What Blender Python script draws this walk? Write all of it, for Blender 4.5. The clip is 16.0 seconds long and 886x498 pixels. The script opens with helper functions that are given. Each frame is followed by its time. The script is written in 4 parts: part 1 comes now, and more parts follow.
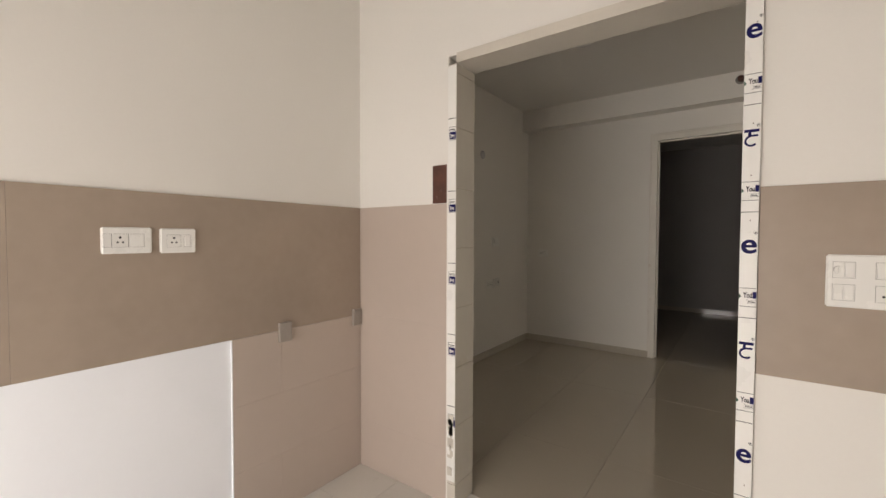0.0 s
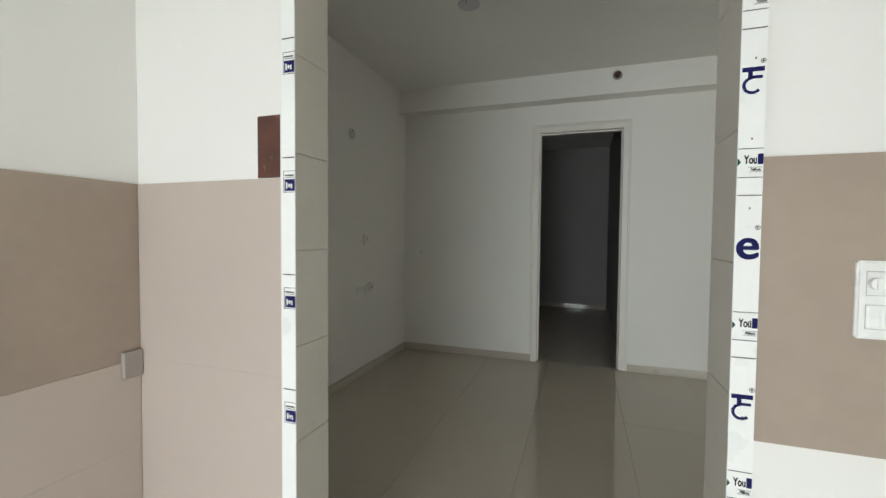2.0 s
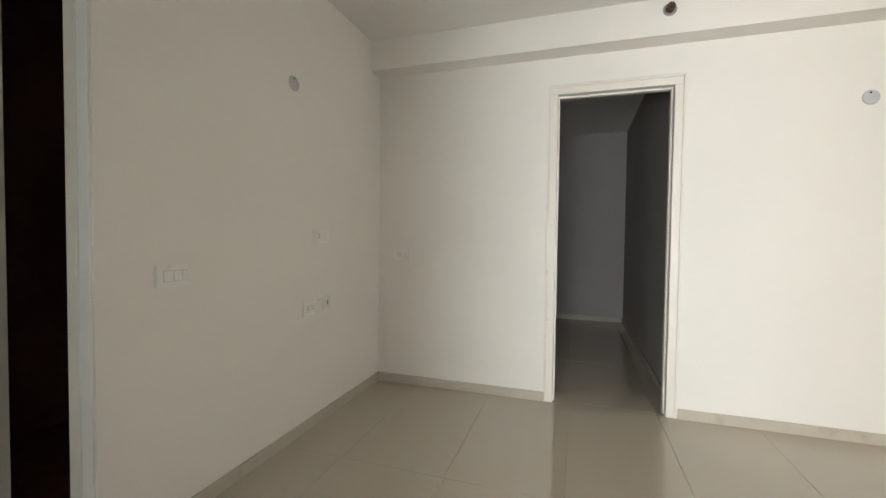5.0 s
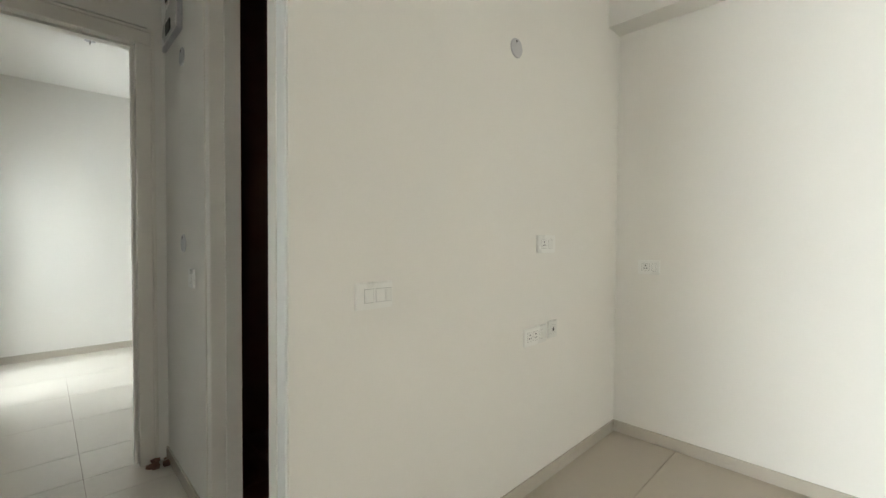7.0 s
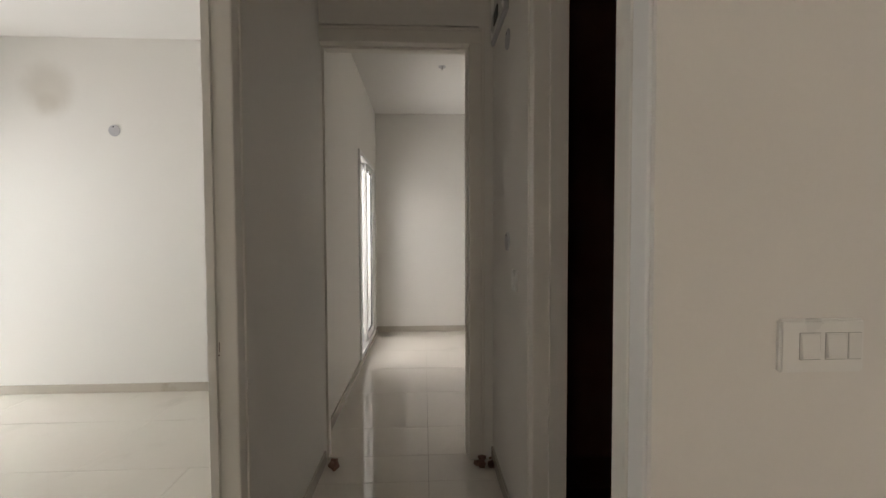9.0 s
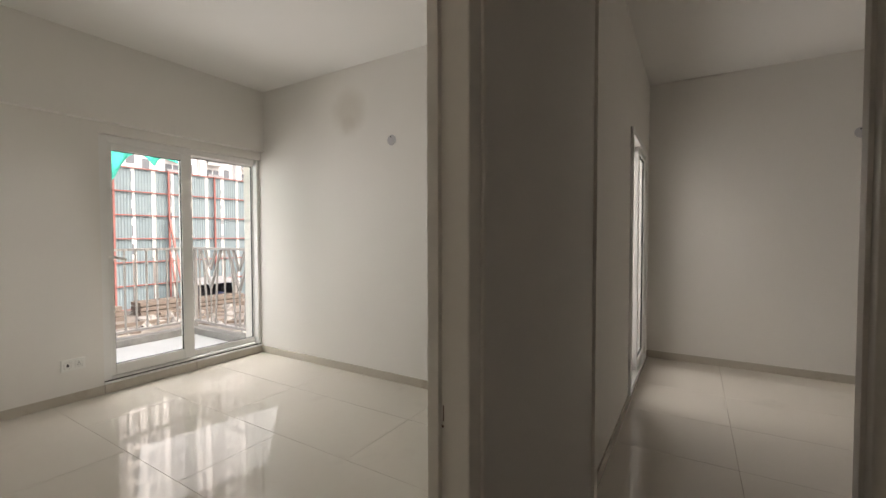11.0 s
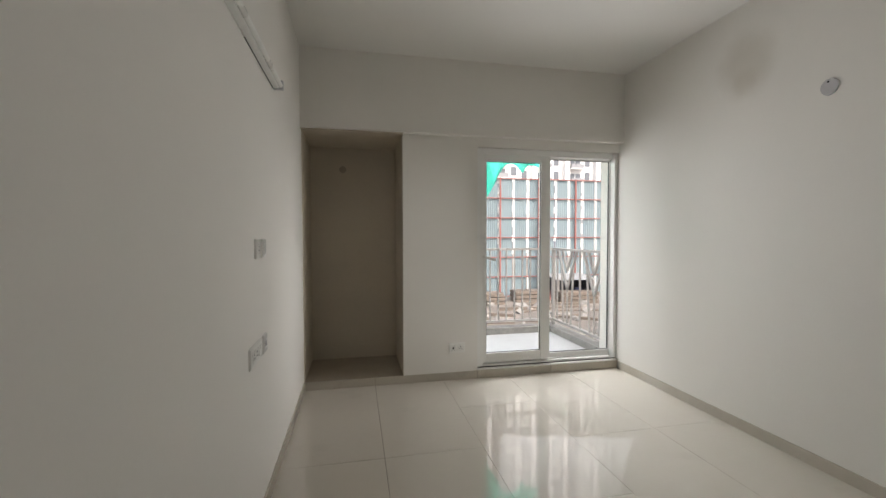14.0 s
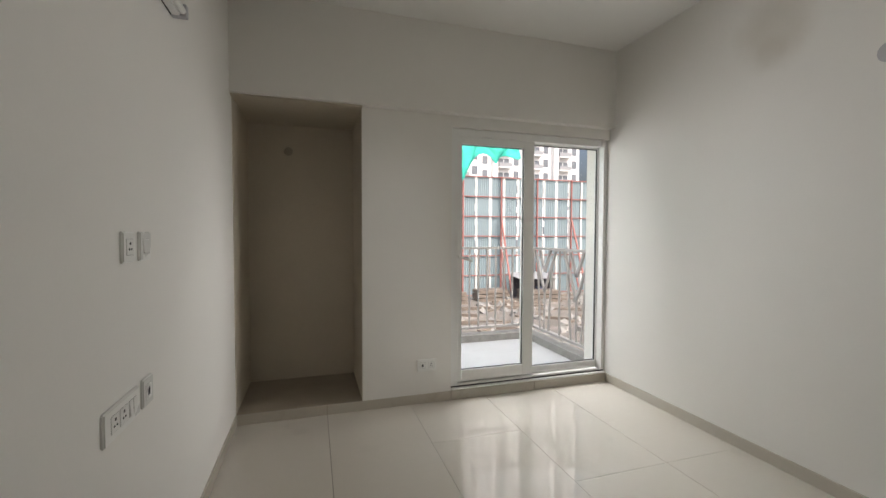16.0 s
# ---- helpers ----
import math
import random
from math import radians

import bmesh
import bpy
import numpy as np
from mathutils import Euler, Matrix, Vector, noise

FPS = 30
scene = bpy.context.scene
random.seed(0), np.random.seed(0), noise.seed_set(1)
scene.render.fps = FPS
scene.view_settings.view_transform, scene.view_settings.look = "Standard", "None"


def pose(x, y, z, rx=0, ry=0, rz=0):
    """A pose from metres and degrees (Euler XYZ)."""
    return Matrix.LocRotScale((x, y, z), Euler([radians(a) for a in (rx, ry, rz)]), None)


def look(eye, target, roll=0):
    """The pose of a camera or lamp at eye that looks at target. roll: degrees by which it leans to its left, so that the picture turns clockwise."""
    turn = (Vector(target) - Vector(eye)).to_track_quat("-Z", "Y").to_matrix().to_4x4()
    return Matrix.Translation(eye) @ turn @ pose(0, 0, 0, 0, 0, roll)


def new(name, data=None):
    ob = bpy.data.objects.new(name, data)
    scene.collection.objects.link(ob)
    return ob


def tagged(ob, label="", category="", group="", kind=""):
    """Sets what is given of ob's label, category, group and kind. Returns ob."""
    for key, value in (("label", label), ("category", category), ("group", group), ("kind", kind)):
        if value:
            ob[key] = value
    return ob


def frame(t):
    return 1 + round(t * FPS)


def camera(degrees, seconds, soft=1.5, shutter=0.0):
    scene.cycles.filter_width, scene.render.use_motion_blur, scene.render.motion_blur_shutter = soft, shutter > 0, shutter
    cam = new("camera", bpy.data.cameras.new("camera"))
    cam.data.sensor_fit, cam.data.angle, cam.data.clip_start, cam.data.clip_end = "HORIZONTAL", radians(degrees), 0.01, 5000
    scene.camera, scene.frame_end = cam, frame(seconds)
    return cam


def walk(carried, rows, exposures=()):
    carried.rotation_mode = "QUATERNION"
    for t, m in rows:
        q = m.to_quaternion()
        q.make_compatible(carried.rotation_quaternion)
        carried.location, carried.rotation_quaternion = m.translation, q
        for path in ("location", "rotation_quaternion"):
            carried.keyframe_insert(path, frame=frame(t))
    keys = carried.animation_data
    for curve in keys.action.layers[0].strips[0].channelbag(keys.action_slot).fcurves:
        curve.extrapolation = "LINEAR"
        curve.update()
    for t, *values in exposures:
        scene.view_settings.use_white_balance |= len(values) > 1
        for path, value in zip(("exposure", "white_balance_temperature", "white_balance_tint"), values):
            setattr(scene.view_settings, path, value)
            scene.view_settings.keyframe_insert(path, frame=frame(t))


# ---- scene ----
cam = camera(94.1, 16.0)
PATH = [
    (0, (0.044, 0.368, 1.309), (-1.125, 1.99, 1.248), 0.2),
    (0.5, (-0.028, 0.51, 1.303), (-1.032, 2.239, 1.24), 0.4),
    (1, (-0.111, 0.644, 1.304), (-0.967, 2.45, 1.239), 0.5),
    (1.5, (-0.2, 0.793, 1.319), (-0.936, 2.652, 1.252), 0.5),
    (2, (-0.25, 0.981, 1.304), (-0.894, 2.874, 1.233), 0.5),
    (2.5, (-0.268, 1.191, 1.31), (-0.85, 3.103, 1.239), 0.8),
    (3, (-0.299, 1.363, 1.311), (-0.848, 3.285, 1.236), 0.7),
    (5.5, (-0.627, 2.207, 1.259), (-1.304, 4.088, 1.208), 0.7),
    (6, (-0.738, 2.36, 1.272), (-1.642, 4.143, 1.223), 0.5),
    (6.5, (-0.874, 2.457, 1.284), (-2.027, 4.09, 1.234), 0.3),
    (7, (-1.004, 2.54, 1.277), (-2.437, 3.935, 1.226), 0.4),
    (7.5, (-1.095, 2.62, 1.283), (-2.772, 3.708, 1.224), 0.3),
    (8, (-1.187, 2.659, 1.278), (-3.042, 3.405, 1.219), 0.2),
    (8.5, (-1.333, 2.664, 1.276), (-3.291, 3.069, 1.21), -0.0),
    (11, (-2.078, 2.45, 1.277), (-3.787, 1.412, 1.218), -0.1),
    (11.5, (-2.203, 2.308, 1.306), (-3.7, 0.984, 1.24), 0.0),
    (12, (-2.254, 2.2, 1.298), (-3.5, 0.637, 1.233), -0.2),
    (12.5, (-2.335, 2.148, 1.316), (-3.285, 0.389, 1.249), -0.1),
    (13, (-2.382, 2.108, 1.335), (-3.075, 0.233, 1.265), -0.1),
    (13.5, (-2.399, 2.067, 1.328), (-2.906, 0.134, 1.26), -0.1),
    (14, (-2.402, 1.98, 1.311), (-2.816, 0.024, 1.248), -0.1),
    (14.5, (-2.388, 1.872, 1.305), (-2.791, -0.085, 1.24), 0.0),
    (15, (-2.4, 1.745, 1.291), (-2.853, -0.202, 1.227), 0.0),
    (15.5, (-2.436, 1.566, 1.285), (-2.965, -0.362, 1.216), 0.1),
    (16, (-2.475, 1.38, 1.293), (-3.073, -0.527, 1.223), 0.2),
]
EXPOSURES = [(0, -0.2, 6750, 14), (1.5, 0.1, 5850, 4), (2, 0.22, 5720, 2), (3, 0.5, 5850, 4), (5.5, 1.65, 6050, 7), (7, 2.08, 5850, 3), (7.5, 1.9, 5800, 3), (8, 1.75, 5950, 8), (8.5, 1.53, 6200, 13), (11, 0.5, 6700, 15), (12, 0.7, 6550, 15), (13, 0.5, 6420, 13), (16, 0.28, 6350, 13)]
walk(cam, [(t, look(e, g, r)) for t, e, g, r in PATH], EXPOSURES)

# ---- world, sun, daylight in the openings ----
world = bpy.data.worlds.new("world")
scene.world = world
world.use_nodes = True
wn = world.node_tree
sky = wn.nodes.new("ShaderNodeTexSky")
sky.sky_type, sky.sun_disc = "NISHITA", False
sky.sun_elevation, sky.sun_rotation = radians(50), radians(-20)
sky.air_density, sky.dust_density, sky.ozone_density = 1.0, 9.0, 0.3
wn.links.new(sky.outputs[0], wn.nodes["Background"].inputs[0])
wn.nodes["Background"].inputs[1].default_value = 0.15


def lamp(name, kind, energy, color, m, **kw):
    d = bpy.data.lights.new(name, kind)
    d.energy, d.color = energy, color
    for k, v in kw.items():
        if k == "size":
            d.size = v
        if k == "size_y":
            d.size_y = v
        if k == "angle":
            d.angle = v
        if k == "spread":
            d.spread = v
    if kind == "AREA":
        d.shape = "RECTANGLE"
    ob = new(name, d)
    ob.matrix_world = m
    return ob


lamp("sun", "SUN", 3.0, (1.0, 0.98, 0.95), pose(0, 0, 20, -40, 0, 20), angle=radians(75))
lamp("kitchen_window_light", "AREA", 60, (1.0, 0.97, 0.945), pose(-0.7, -1.40, 0.9, 64, 0, 16), size=1.25, size_y=1.5)
lamp("living_window_light", "AREA", 84, (1.0, 0.965, 0.91), pose(2.3, -2.2, 1.15, 72, 0, 0), size=2.2, size_y=2.0)
lamp("second_bedroom_sky_light", "AREA", 10.5, (1.0, 0.98, 0.94), pose(-6.03, 1.62, 1.45, 76, 0, 0), size=1.1, size_y=1.7)

lamp("balcony_side_light", "AREA", 21, (0.965, 0.975, 0.96), pose(-3.37, -3.08, 1.7, 84, 0, 6), size=1.22, size_y=2.1)
lamp("balcony_sky_light", "AREA", 165, (0.965, 0.975, 0.96), pose(-4.6, -4.0, 4.2, 52, 0, -12), size=2.4, size_y=1.7)
lamp("balcony_door_side_light", "AREA", 2.5, (0.98, 0.975, 0.95), pose(-3.72, -1.47, 1.05, 82, 0, -76), size=0.26, size_y=1.7, spread=radians(84))
for z in (0.72, 1.52):
    lamp("balcony_door_light", "AREA", 2.6, (0.965, 0.975, 0.96), pose(-4.15, -1.27, z, 112, 0, -13), size=1.1, size_y=0.75, spread=radians(120))


# ---- materials ----
def mat(name, color, rough=0.6, spread=0.06, scale=3.0, fine=60.0, bump=0.02, metal=0.0, rand=0.0, stain=None, rough_var=0.1, spec=0.5):
    m = bpy.data.materials.new(name)
    m.use_nodes = True
    nt = m.node_tree
    N, L = nt.nodes, nt.links
    b = N["Principled BSDF"]
    tc = N.new("ShaderNodeNewGeometry")
    big, small = N.new("ShaderNodeTexNoise"), N.new("ShaderNodeTexNoise")
    for n, s, dt in ((big, scale, 5.0), (small, fine, 3.0)):
        n.inputs["Scale"].default_value, n.inputs["Detail"].default_value = s, dt
        L.new(tc.outputs["Position"], n.inputs["Vector"])
    mix = N.new("ShaderNodeMath")
    mix.operation = "MULTIPLY_ADD"
    L.new(small.outputs["Fac"], mix.inputs[0])
    mix.inputs[1].default_value = 0.35
    L.new(big.outputs["Fac"], mix.inputs[2])
    last = mix.outputs[0]
    if rand:
        oi = N.new("ShaderNodeObjectInfo")
        ad = N.new("ShaderNodeMath")
        ad.operation = "MULTIPLY_ADD"
        L.new(oi.outputs["Random"], ad.inputs[0])
        ad.inputs[1].default_value = rand
        L.new(last, ad.inputs[2])
        last = ad.outputs[0]
    ramp = N.new("ShaderNodeMapRange")
    ramp.inputs[1].default_value, ramp.inputs[2].default_value = 0.1, 1.25 + rand
    ramp.inputs[3].default_value, ramp.inputs[4].default_value = 1.0 - 1.6 * spread, 1.0 + 1.6 * spread
    L.new(last, ramp.inputs[0])
    mul = N.new("ShaderNodeVectorMath")
    mul.operation = "SCALE"
    mul.inputs[0].default_value = color
    L.new(ramp.outputs[0], mul.inputs["Scale"])
    col = mul.outputs[0]
    if stain:
        sc, lo, hi, scol = stain
        sn = N.new("ShaderNodeTexNoise")
        sn.inputs["Scale"].default_value, sn.inputs["Detail"].default_value = sc, 8.0
        L.new(tc.outputs["Position"], sn.inputs["Vector"])
        sr = N.new("ShaderNodeMapRange")
        sr.inputs[1].default_value, sr.inputs[2].default_value = lo, hi
        L.new(sn.outputs["Fac"], sr.inputs[0])
        sm = N.new("ShaderNodeMixRGB")
        L.new(sr.outputs[0], sm.inputs[0])
        L.new(col, sm.inputs[1])
        sm.inputs[2].default_value = (*scol, 1)
        col = sm.outputs[0]
    L.new(col, b.inputs["Base Color"])
    rr = N.new("ShaderNodeMapRange")
    rr.inputs[3].default_value, rr.inputs[4].default_value = max(0.02, rough - rough_var), min(1, rough + rough_var)
    L.new(big.outputs["Fac"], rr.inputs[0])
    L.new(rr.outputs[0], b.inputs["Roughness"])
    b.inputs["Metallic"].default_value = metal
    b.inputs["Specular IOR Level"].default_value = spec
    if bump:
        bp = N.new("ShaderNodeBump")
        bp.inputs["Strength"].default_value, bp.inputs["Distance"].default_value = bump, 0.01
        L.new(mix.outputs[0], bp.inputs["Height"])
        L.new(bp.outputs[0], b.inputs["Normal"])
    return m


M_WALL = mat("wall_paint", (0.80, 0.775, 0.725), 0.75, 0.025, 1.3, 90, 0.06)
M_CEIL = mat("ceiling_paint", (0.80, 0.78, 0.74), 0.8, 0.02, 1.0, 80, 0.04)
M_NICHE = mat("unpainted_putty", (0.53, 0.465, 0.365), 0.85, 0.08, 2.0, 50, 0.08)
# passage walls: grey base colour carries the shade of the unlit passage
M_PASSAGE_SHADE = mat("shaded_passage_wall", (0.43, 0.41, 0.385), 0.85, 0.06, 2.0, 60, 0.06)
M_CEMENT = mat("cement_screed", (0.36, 0.31, 0.24), 0.9, 0.15, 4.0, 70, 0.2)
M_FLOOR = mat("vitrified_tile", (0.65, 0.605, 0.53), 0.03, 0.035, 1.2, 25, 0.0, rand=0.12, rough_var=0.012, spec=1.0, stain=(2.2, 0.62, 0.9, (0.50, 0.46, 0.39)))
# darker copy of M_FLOOR: dimness of the dining side put into the colour
M_FLOOR_DIM = mat("vitrified_tile_dim", (0.50, 0.445, 0.36), 0.05, 0.03, 1.2, 25, 0.0, rand=0.06, rough_var=0.015, spec=0.9)
M_GROUT = mat("floor_grout", (0.47, 0.42, 0.34), 0.9, 0.2, 5, 60, 0.1)
M_GROUT2 = mat("dark_grout", (0.24, 0.205, 0.165), 0.9, 0.2, 5, 60, 0.1)
M_SKIRT = mat("skirting_tile", (0.52, 0.475, 0.40), 0.06, 0.05, 3, 30, 0.0, rough_var=0.02, stain=(6.0, 0.6, 0.85, (0.38, 0.32, 0.25)))
M_FRAME = mat("frame_enamel", (0.78, 0.745, 0.68), 0.4, 0.04, 5, 60, 0.03, stain=(9.0, 0.68, 0.9, (0.55, 0.45, 0.34)))
M_KTILE = mat("brown_wall_tile", (0.35, 0.28, 0.222), 0.38, 0.15, 2.0, 20, 0.01, rand=0.15)
M_KTILE2 = mat("beige_wall_tile", (0.50, 0.42, 0.36), 0.34, 0.05, 1.6, 20, 0.0, rand=0.1, rough_var=0.03)
M_KFLOOR = mat("kitchen_floor_tile", (0.66, 0.63, 0.58), 0.35, 0.05, 3, 40, 0.02, rand=0.1, stain=(6.0, 0.6, 0.9, (0.5, 0.45, 0.38)))
M_JTILE = mat("jamb_tile", (0.61, 0.57, 0.50), 0.32, 0.05, 4, 40, 0.02, rand=0.1, stain=(5.0, 0.66, 0.95, (0.42, 0.36, 0.27)))
M_PRIMER = mat("white_primer", (0.88, 0.90, 0.93), 0.6, 0.02, 2, 60, 0.03)
M_FILM = mat("printed_film", (0.84, 0.83, 0.79), 0.3, 0.04, 8, 60, 0.03, stain=(14.0, 0.72, 0.85, (0.5, 0.45, 0.38)))
M_NAVY = mat("navy_print", (0.012, 0.012, 0.085), 0.4, 0.1, spec=0.1)
M_BLACKINK = mat("black_print", (0.012, 0.012, 0.012), 0.4, 0.1, spec=0.1)
M_GREENINK = mat("green_print", (0.012, 0.07, 0.04), 0.4, 0.1, spec=0.1)
M_PLASTIC = mat("switch_plastic", (0.82, 0.81, 0.77), 0.28, 0.02, 5, 60, 0.0)
M_SOCKETBACK = mat("socket_module", (0.78, 0.77, 0.73), 0.3, 0.02, 5, 60, 0.0)
M_HOLE = mat("socket_hole", (0.01, 0.01, 0.01), 0.6, 0.1)
M_CAP = mat("cover_cap", (0.50, 0.49, 0.50), 0.5, 0.05, 20, 90, 0.02)
M_CLIP = mat("dusty_bracket", (0.34, 0.30, 0.26), 0.6, 0.1, 20, 90, 0.03)
M_DARKDOOR = mat("dark_laminate", (0.020, 0.011, 0.008), 0.35, 0.2, 3, 40, 0.03)
M_DOOREDGE = mat("door_edge_wood", (0.42, 0.30, 0.19), 0.6, 0.15, 8, 80, 0.05)
M_STEEL = mat("brushed_steel", (0.62, 0.61, 0.58), 0.3, 0.04, 20, 120, 0.01, metal=1.0)
M_RUST = mat("rusty_brown_panel", (0.085, 0.03, 0.018), 0.5, 0.5, 14, 60, 0.15, stain=(18.0, 0.6, 0.75, (0.33, 0.25, 0.2)))
M_BATH = mat("dark_bath_tile", (0.13, 0.06, 0.042), 0.35, 0.15, 4, 50, 0.02)
M_UPVC = mat("upvc", (0.82, 0.81, 0.78), 0.35, 0.03, 5, 60, 0.0, stain=(12.0, 0.7, 0.9, (0.6, 0.56, 0.5)))
M_GASKET = mat("dark_gasket", (0.035, 0.033, 0.03), 0.6, 0.1)
M_CONC = mat("balcony_floor", (0.52, 0.52, 0.515), 0.6, 0.1, 3, 50, 0.05, stain=(4.0, 0.6, 0.9, (0.4, 0.38, 0.35)))
M_KERB = mat("rough_kerb", (0.30, 0.29, 0.27), 0.9, 0.3, 10, 60, 0.3)
M_RAIL = mat("grey_rail_paint", (0.42, 0.40, 0.38), 0.5, 0.1, 8, 60, 0.02)
M_SHEET = mat("grey_green_sheet", (0.26, 0.335, 0.365), 0.5, 0.08, 0.5, 8, 0.0, rand=0.2)
M_SKYGAP = mat("bright_sky_gap", (0.80, 0.82, 0.80), 0.5, 0.12, 4, 12, 0.0)
M_RED = mat("red_primer", (0.36, 0.14, 0.12), 0.6, 0.15, 2, 20, 0.02)
M_EARTH = mat("site_earth", (0.20, 0.18, 0.16), 0.95, 0.35, 0.5, 6, 0.3, stain=(0.8, 0.55, 0.75, (0.36, 0.32, 0.28)))
M_PLANK = mat("site_timber", (0.20, 0.165, 0.135), 0.8, 0.2, 2, 20, 0.1, rand=0.4)
M_SHED = mat("shed_dark", (0.06, 0.06, 0.07), 0.7, 0.2, 2, 20, 0.05)
M_TIN = mat("tin_roof", (0.42, 0.43, 0.44), 0.45, 0.1, 2, 20, 0.02)
M_BLUE = mat("blue_sheet", (0.08, 0.10, 0.22), 0.6, 0.2, 3, 20, 0.05)
M_TOWER = mat("tower_render", (0.88, 0.88, 0.88), 0.8, 0.03, 0.1, 2, 0.0)
M_TOWER2 = mat("tower_balcony", (0.70, 0.71, 0.72), 0.8, 0.04, 0.2, 2, 0.0)
M_RAILGREY = mat("tower_railing", (0.34, 0.35, 0.37), 0.6, 0.05, 0.5, 4, 0.0)
M_PANE = mat("dark_pane", (0.20, 0.22, 0.25), 0.1, 0.1, 1, 5, 0.0)
M_NET = mat("green_net", (0.05, 0.50, 0.40), 0.8, 0.25, 6, 80, 0.1)
M_DEBRIS = mat("cement_crumbs", (0.17, 0.09, 0.06), 0.95, 0.4, 30, 120, 0.3)

M_GLASS = bpy.data.materials.new("clear_glass")
M_GLASS.use_nodes = True
gb = M_GLASS.node_tree.nodes["Principled BSDF"]
gb.inputs["Transmission Weight"].default_value = 1.0
gb.inputs["Roughness"].default_value = 0.0
gb.inputs["IOR"].default_value = 1.1
gb.inputs["Base Color"].default_value = (0.98, 0.99, 0.985, 1)


def damp_paint():
    """Wall paint with one round, brownish damp patch at a place on the bedroom wall."""
    m = M_WALL.copy()
    m.name = "wall_paint_damp"
    nt = m.node_tree
    N, L = nt.nodes, nt.links
    b = N["Principled BSDF"]
    src = b.inputs["Base Color"].links[0].from_socket
    g = N.new("ShaderNodeNewGeometry")
    nz = N.new("ShaderNodeTexNoise")
    nz.inputs["Scale"].default_value, nz.inputs["Detail"].default_value = 5.0, 6.0
    L.new(g.outputs["Position"], nz.inputs["Vector"])
    sh = N.new("ShaderNodeVectorMath")
    sh.operation = "MULTIPLY_ADD"
    L.new(nz.outputs["Color"], sh.inputs[0])
    sh.inputs[1].default_value = (0.12, 0.12, 0.12)
    L.new(g.outputs["Position"], sh.inputs[2])
    prev = src
    for c, r, amount in (((-4.88, -0.25, 2.50), 0.27, 0.34), ((-4.88, -0.27, 2.40), 0.12, 0.14)):
        ds = N.new("ShaderNodeVectorMath")
        ds.operation = "DISTANCE"
        L.new(sh.outputs[0], ds.inputs[0])
        ds.inputs[1].default_value = c
        mr = N.new("ShaderNodeMapRange")
        mr.interpolation_type = "SMOOTHSTEP"
        mr.inputs[1].default_value, mr.inputs[2].default_value = r, r * 0.35
        mr.inputs[3].default_value, mr.inputs[4].default_value = 0.0, amount
        L.new(ds.outputs["Value"], mr.inputs[0])
        mx = N.new("ShaderNodeMixRGB")
        L.new(mr.outputs[0], mx.inputs[0])
        L.new(prev, mx.inputs[1])
        mx.inputs[2].default_value = (0.42, 0.36, 0.27, 1)
        prev = mx.outputs[0]
    L.new(prev, b.inputs["Base Color"])
    return m


M_DAMP = damp_paint()


# ---- building helpers ----
def add_box(bm, x0, x1, y0, y1, z0, z1, bevel=0.0):
    r = bmesh.ops.create_cube(bm, size=1.0, matrix=Matrix.LocRotScale(((x0 + x1) / 2, (y0 + y1) / 2, (z0 + z1) / 2), None, (abs(x1 - x0), abs(y1 - y0), abs(z1 - z0))))
    if bevel:
        es = {e for v in r["verts"] for e in v.link_edges}
        bmesh.ops.bevel(bm, geom=list(es), offset=bevel, segments=2, affect="EDGES", profile=0.5)
    return bm


def boxes(*bs, bevel=0.0):
    bm = bmesh.new()
    for b in bs:
        add_box(bm, *b, bevel=bevel)
    return bm


def rod(bm, p, q, r, seg=10):
    p, q = Vector(p), Vector(q)
    d = q - p
    m = Matrix.Translation((p + q) / 2) @ d.to_track_quat("Z", "Y").to_matrix().to_4x4()
    bmesh.ops.create_cone(bm, cap_ends=True, segments=seg, radius1=r, radius2=r, depth=d.length, matrix=m)
    return bm


def beam_between(bm, p, q, w, h):
    p, q = Vector(p), Vector(q)
    d = q - p
    m = Matrix.Translation((p + q) / 2) @ d.to_track_quat("Z", "Y").to_matrix().to_4x4() @ Matrix.Diagonal((w, h, d.length, 1))
    bmesh.ops.create_cube(bm, size=1.0, matrix=m)
    return bm


def disc(bm, r, depth, z, seg=24, x=0.0, y=0.0):
    bmesh.ops.create_cone(bm, cap_ends=True, segments=seg, radius1=r, radius2=r * 0.94, depth=depth, matrix=Matrix.Translation((x, y, z)))
    return bm


def to_mesh(name, bm, material):
    me = bpy.data.meshes.new(name)
    bm.to_mesh(me)
    bm.free()
    me.materials.append(material)
    return me


def part(name, bm, material, parent=None, label=""):
    ob = new(name, to_mesh(name, bm, material))
    ob.parent = parent
    return tagged(ob, label)


def thing(name, m, label, category, group=""):
    ob = new(name)
    ob.empty_display_size = 0.1
    ob.matrix_world = m
    return tagged(ob, label, category, group)


def structure(name, bm, material, label, category="wall"):
    return tagged(part(name, bm, material), label, category, kind="structure")


def on_wall(x, y, z, facing):
    """Local x runs along the wall, y up, z out of it."""
    turn = {"+x": 90, "-x": -90, "+y": 180, "-y": 0}[facing]
    return pose(x, y, z, 90, 0, turn)


H = 2.85          # ceiling
J0, J1 = 1.998, 2.136   # kitchen front wall
KX = -1.71        # kitchen left wall face
LX = -2.167       # dining left wall face
FY = 5.28         # dining far wall face
BX0, BX1 = -4.94, -1.965   # bedroom side walls
WY = -1.64        # bedroom window wall
CY0, CY1 = 2.10, 3.05      # corridor walls
EX = -3.785       # corridor end wall

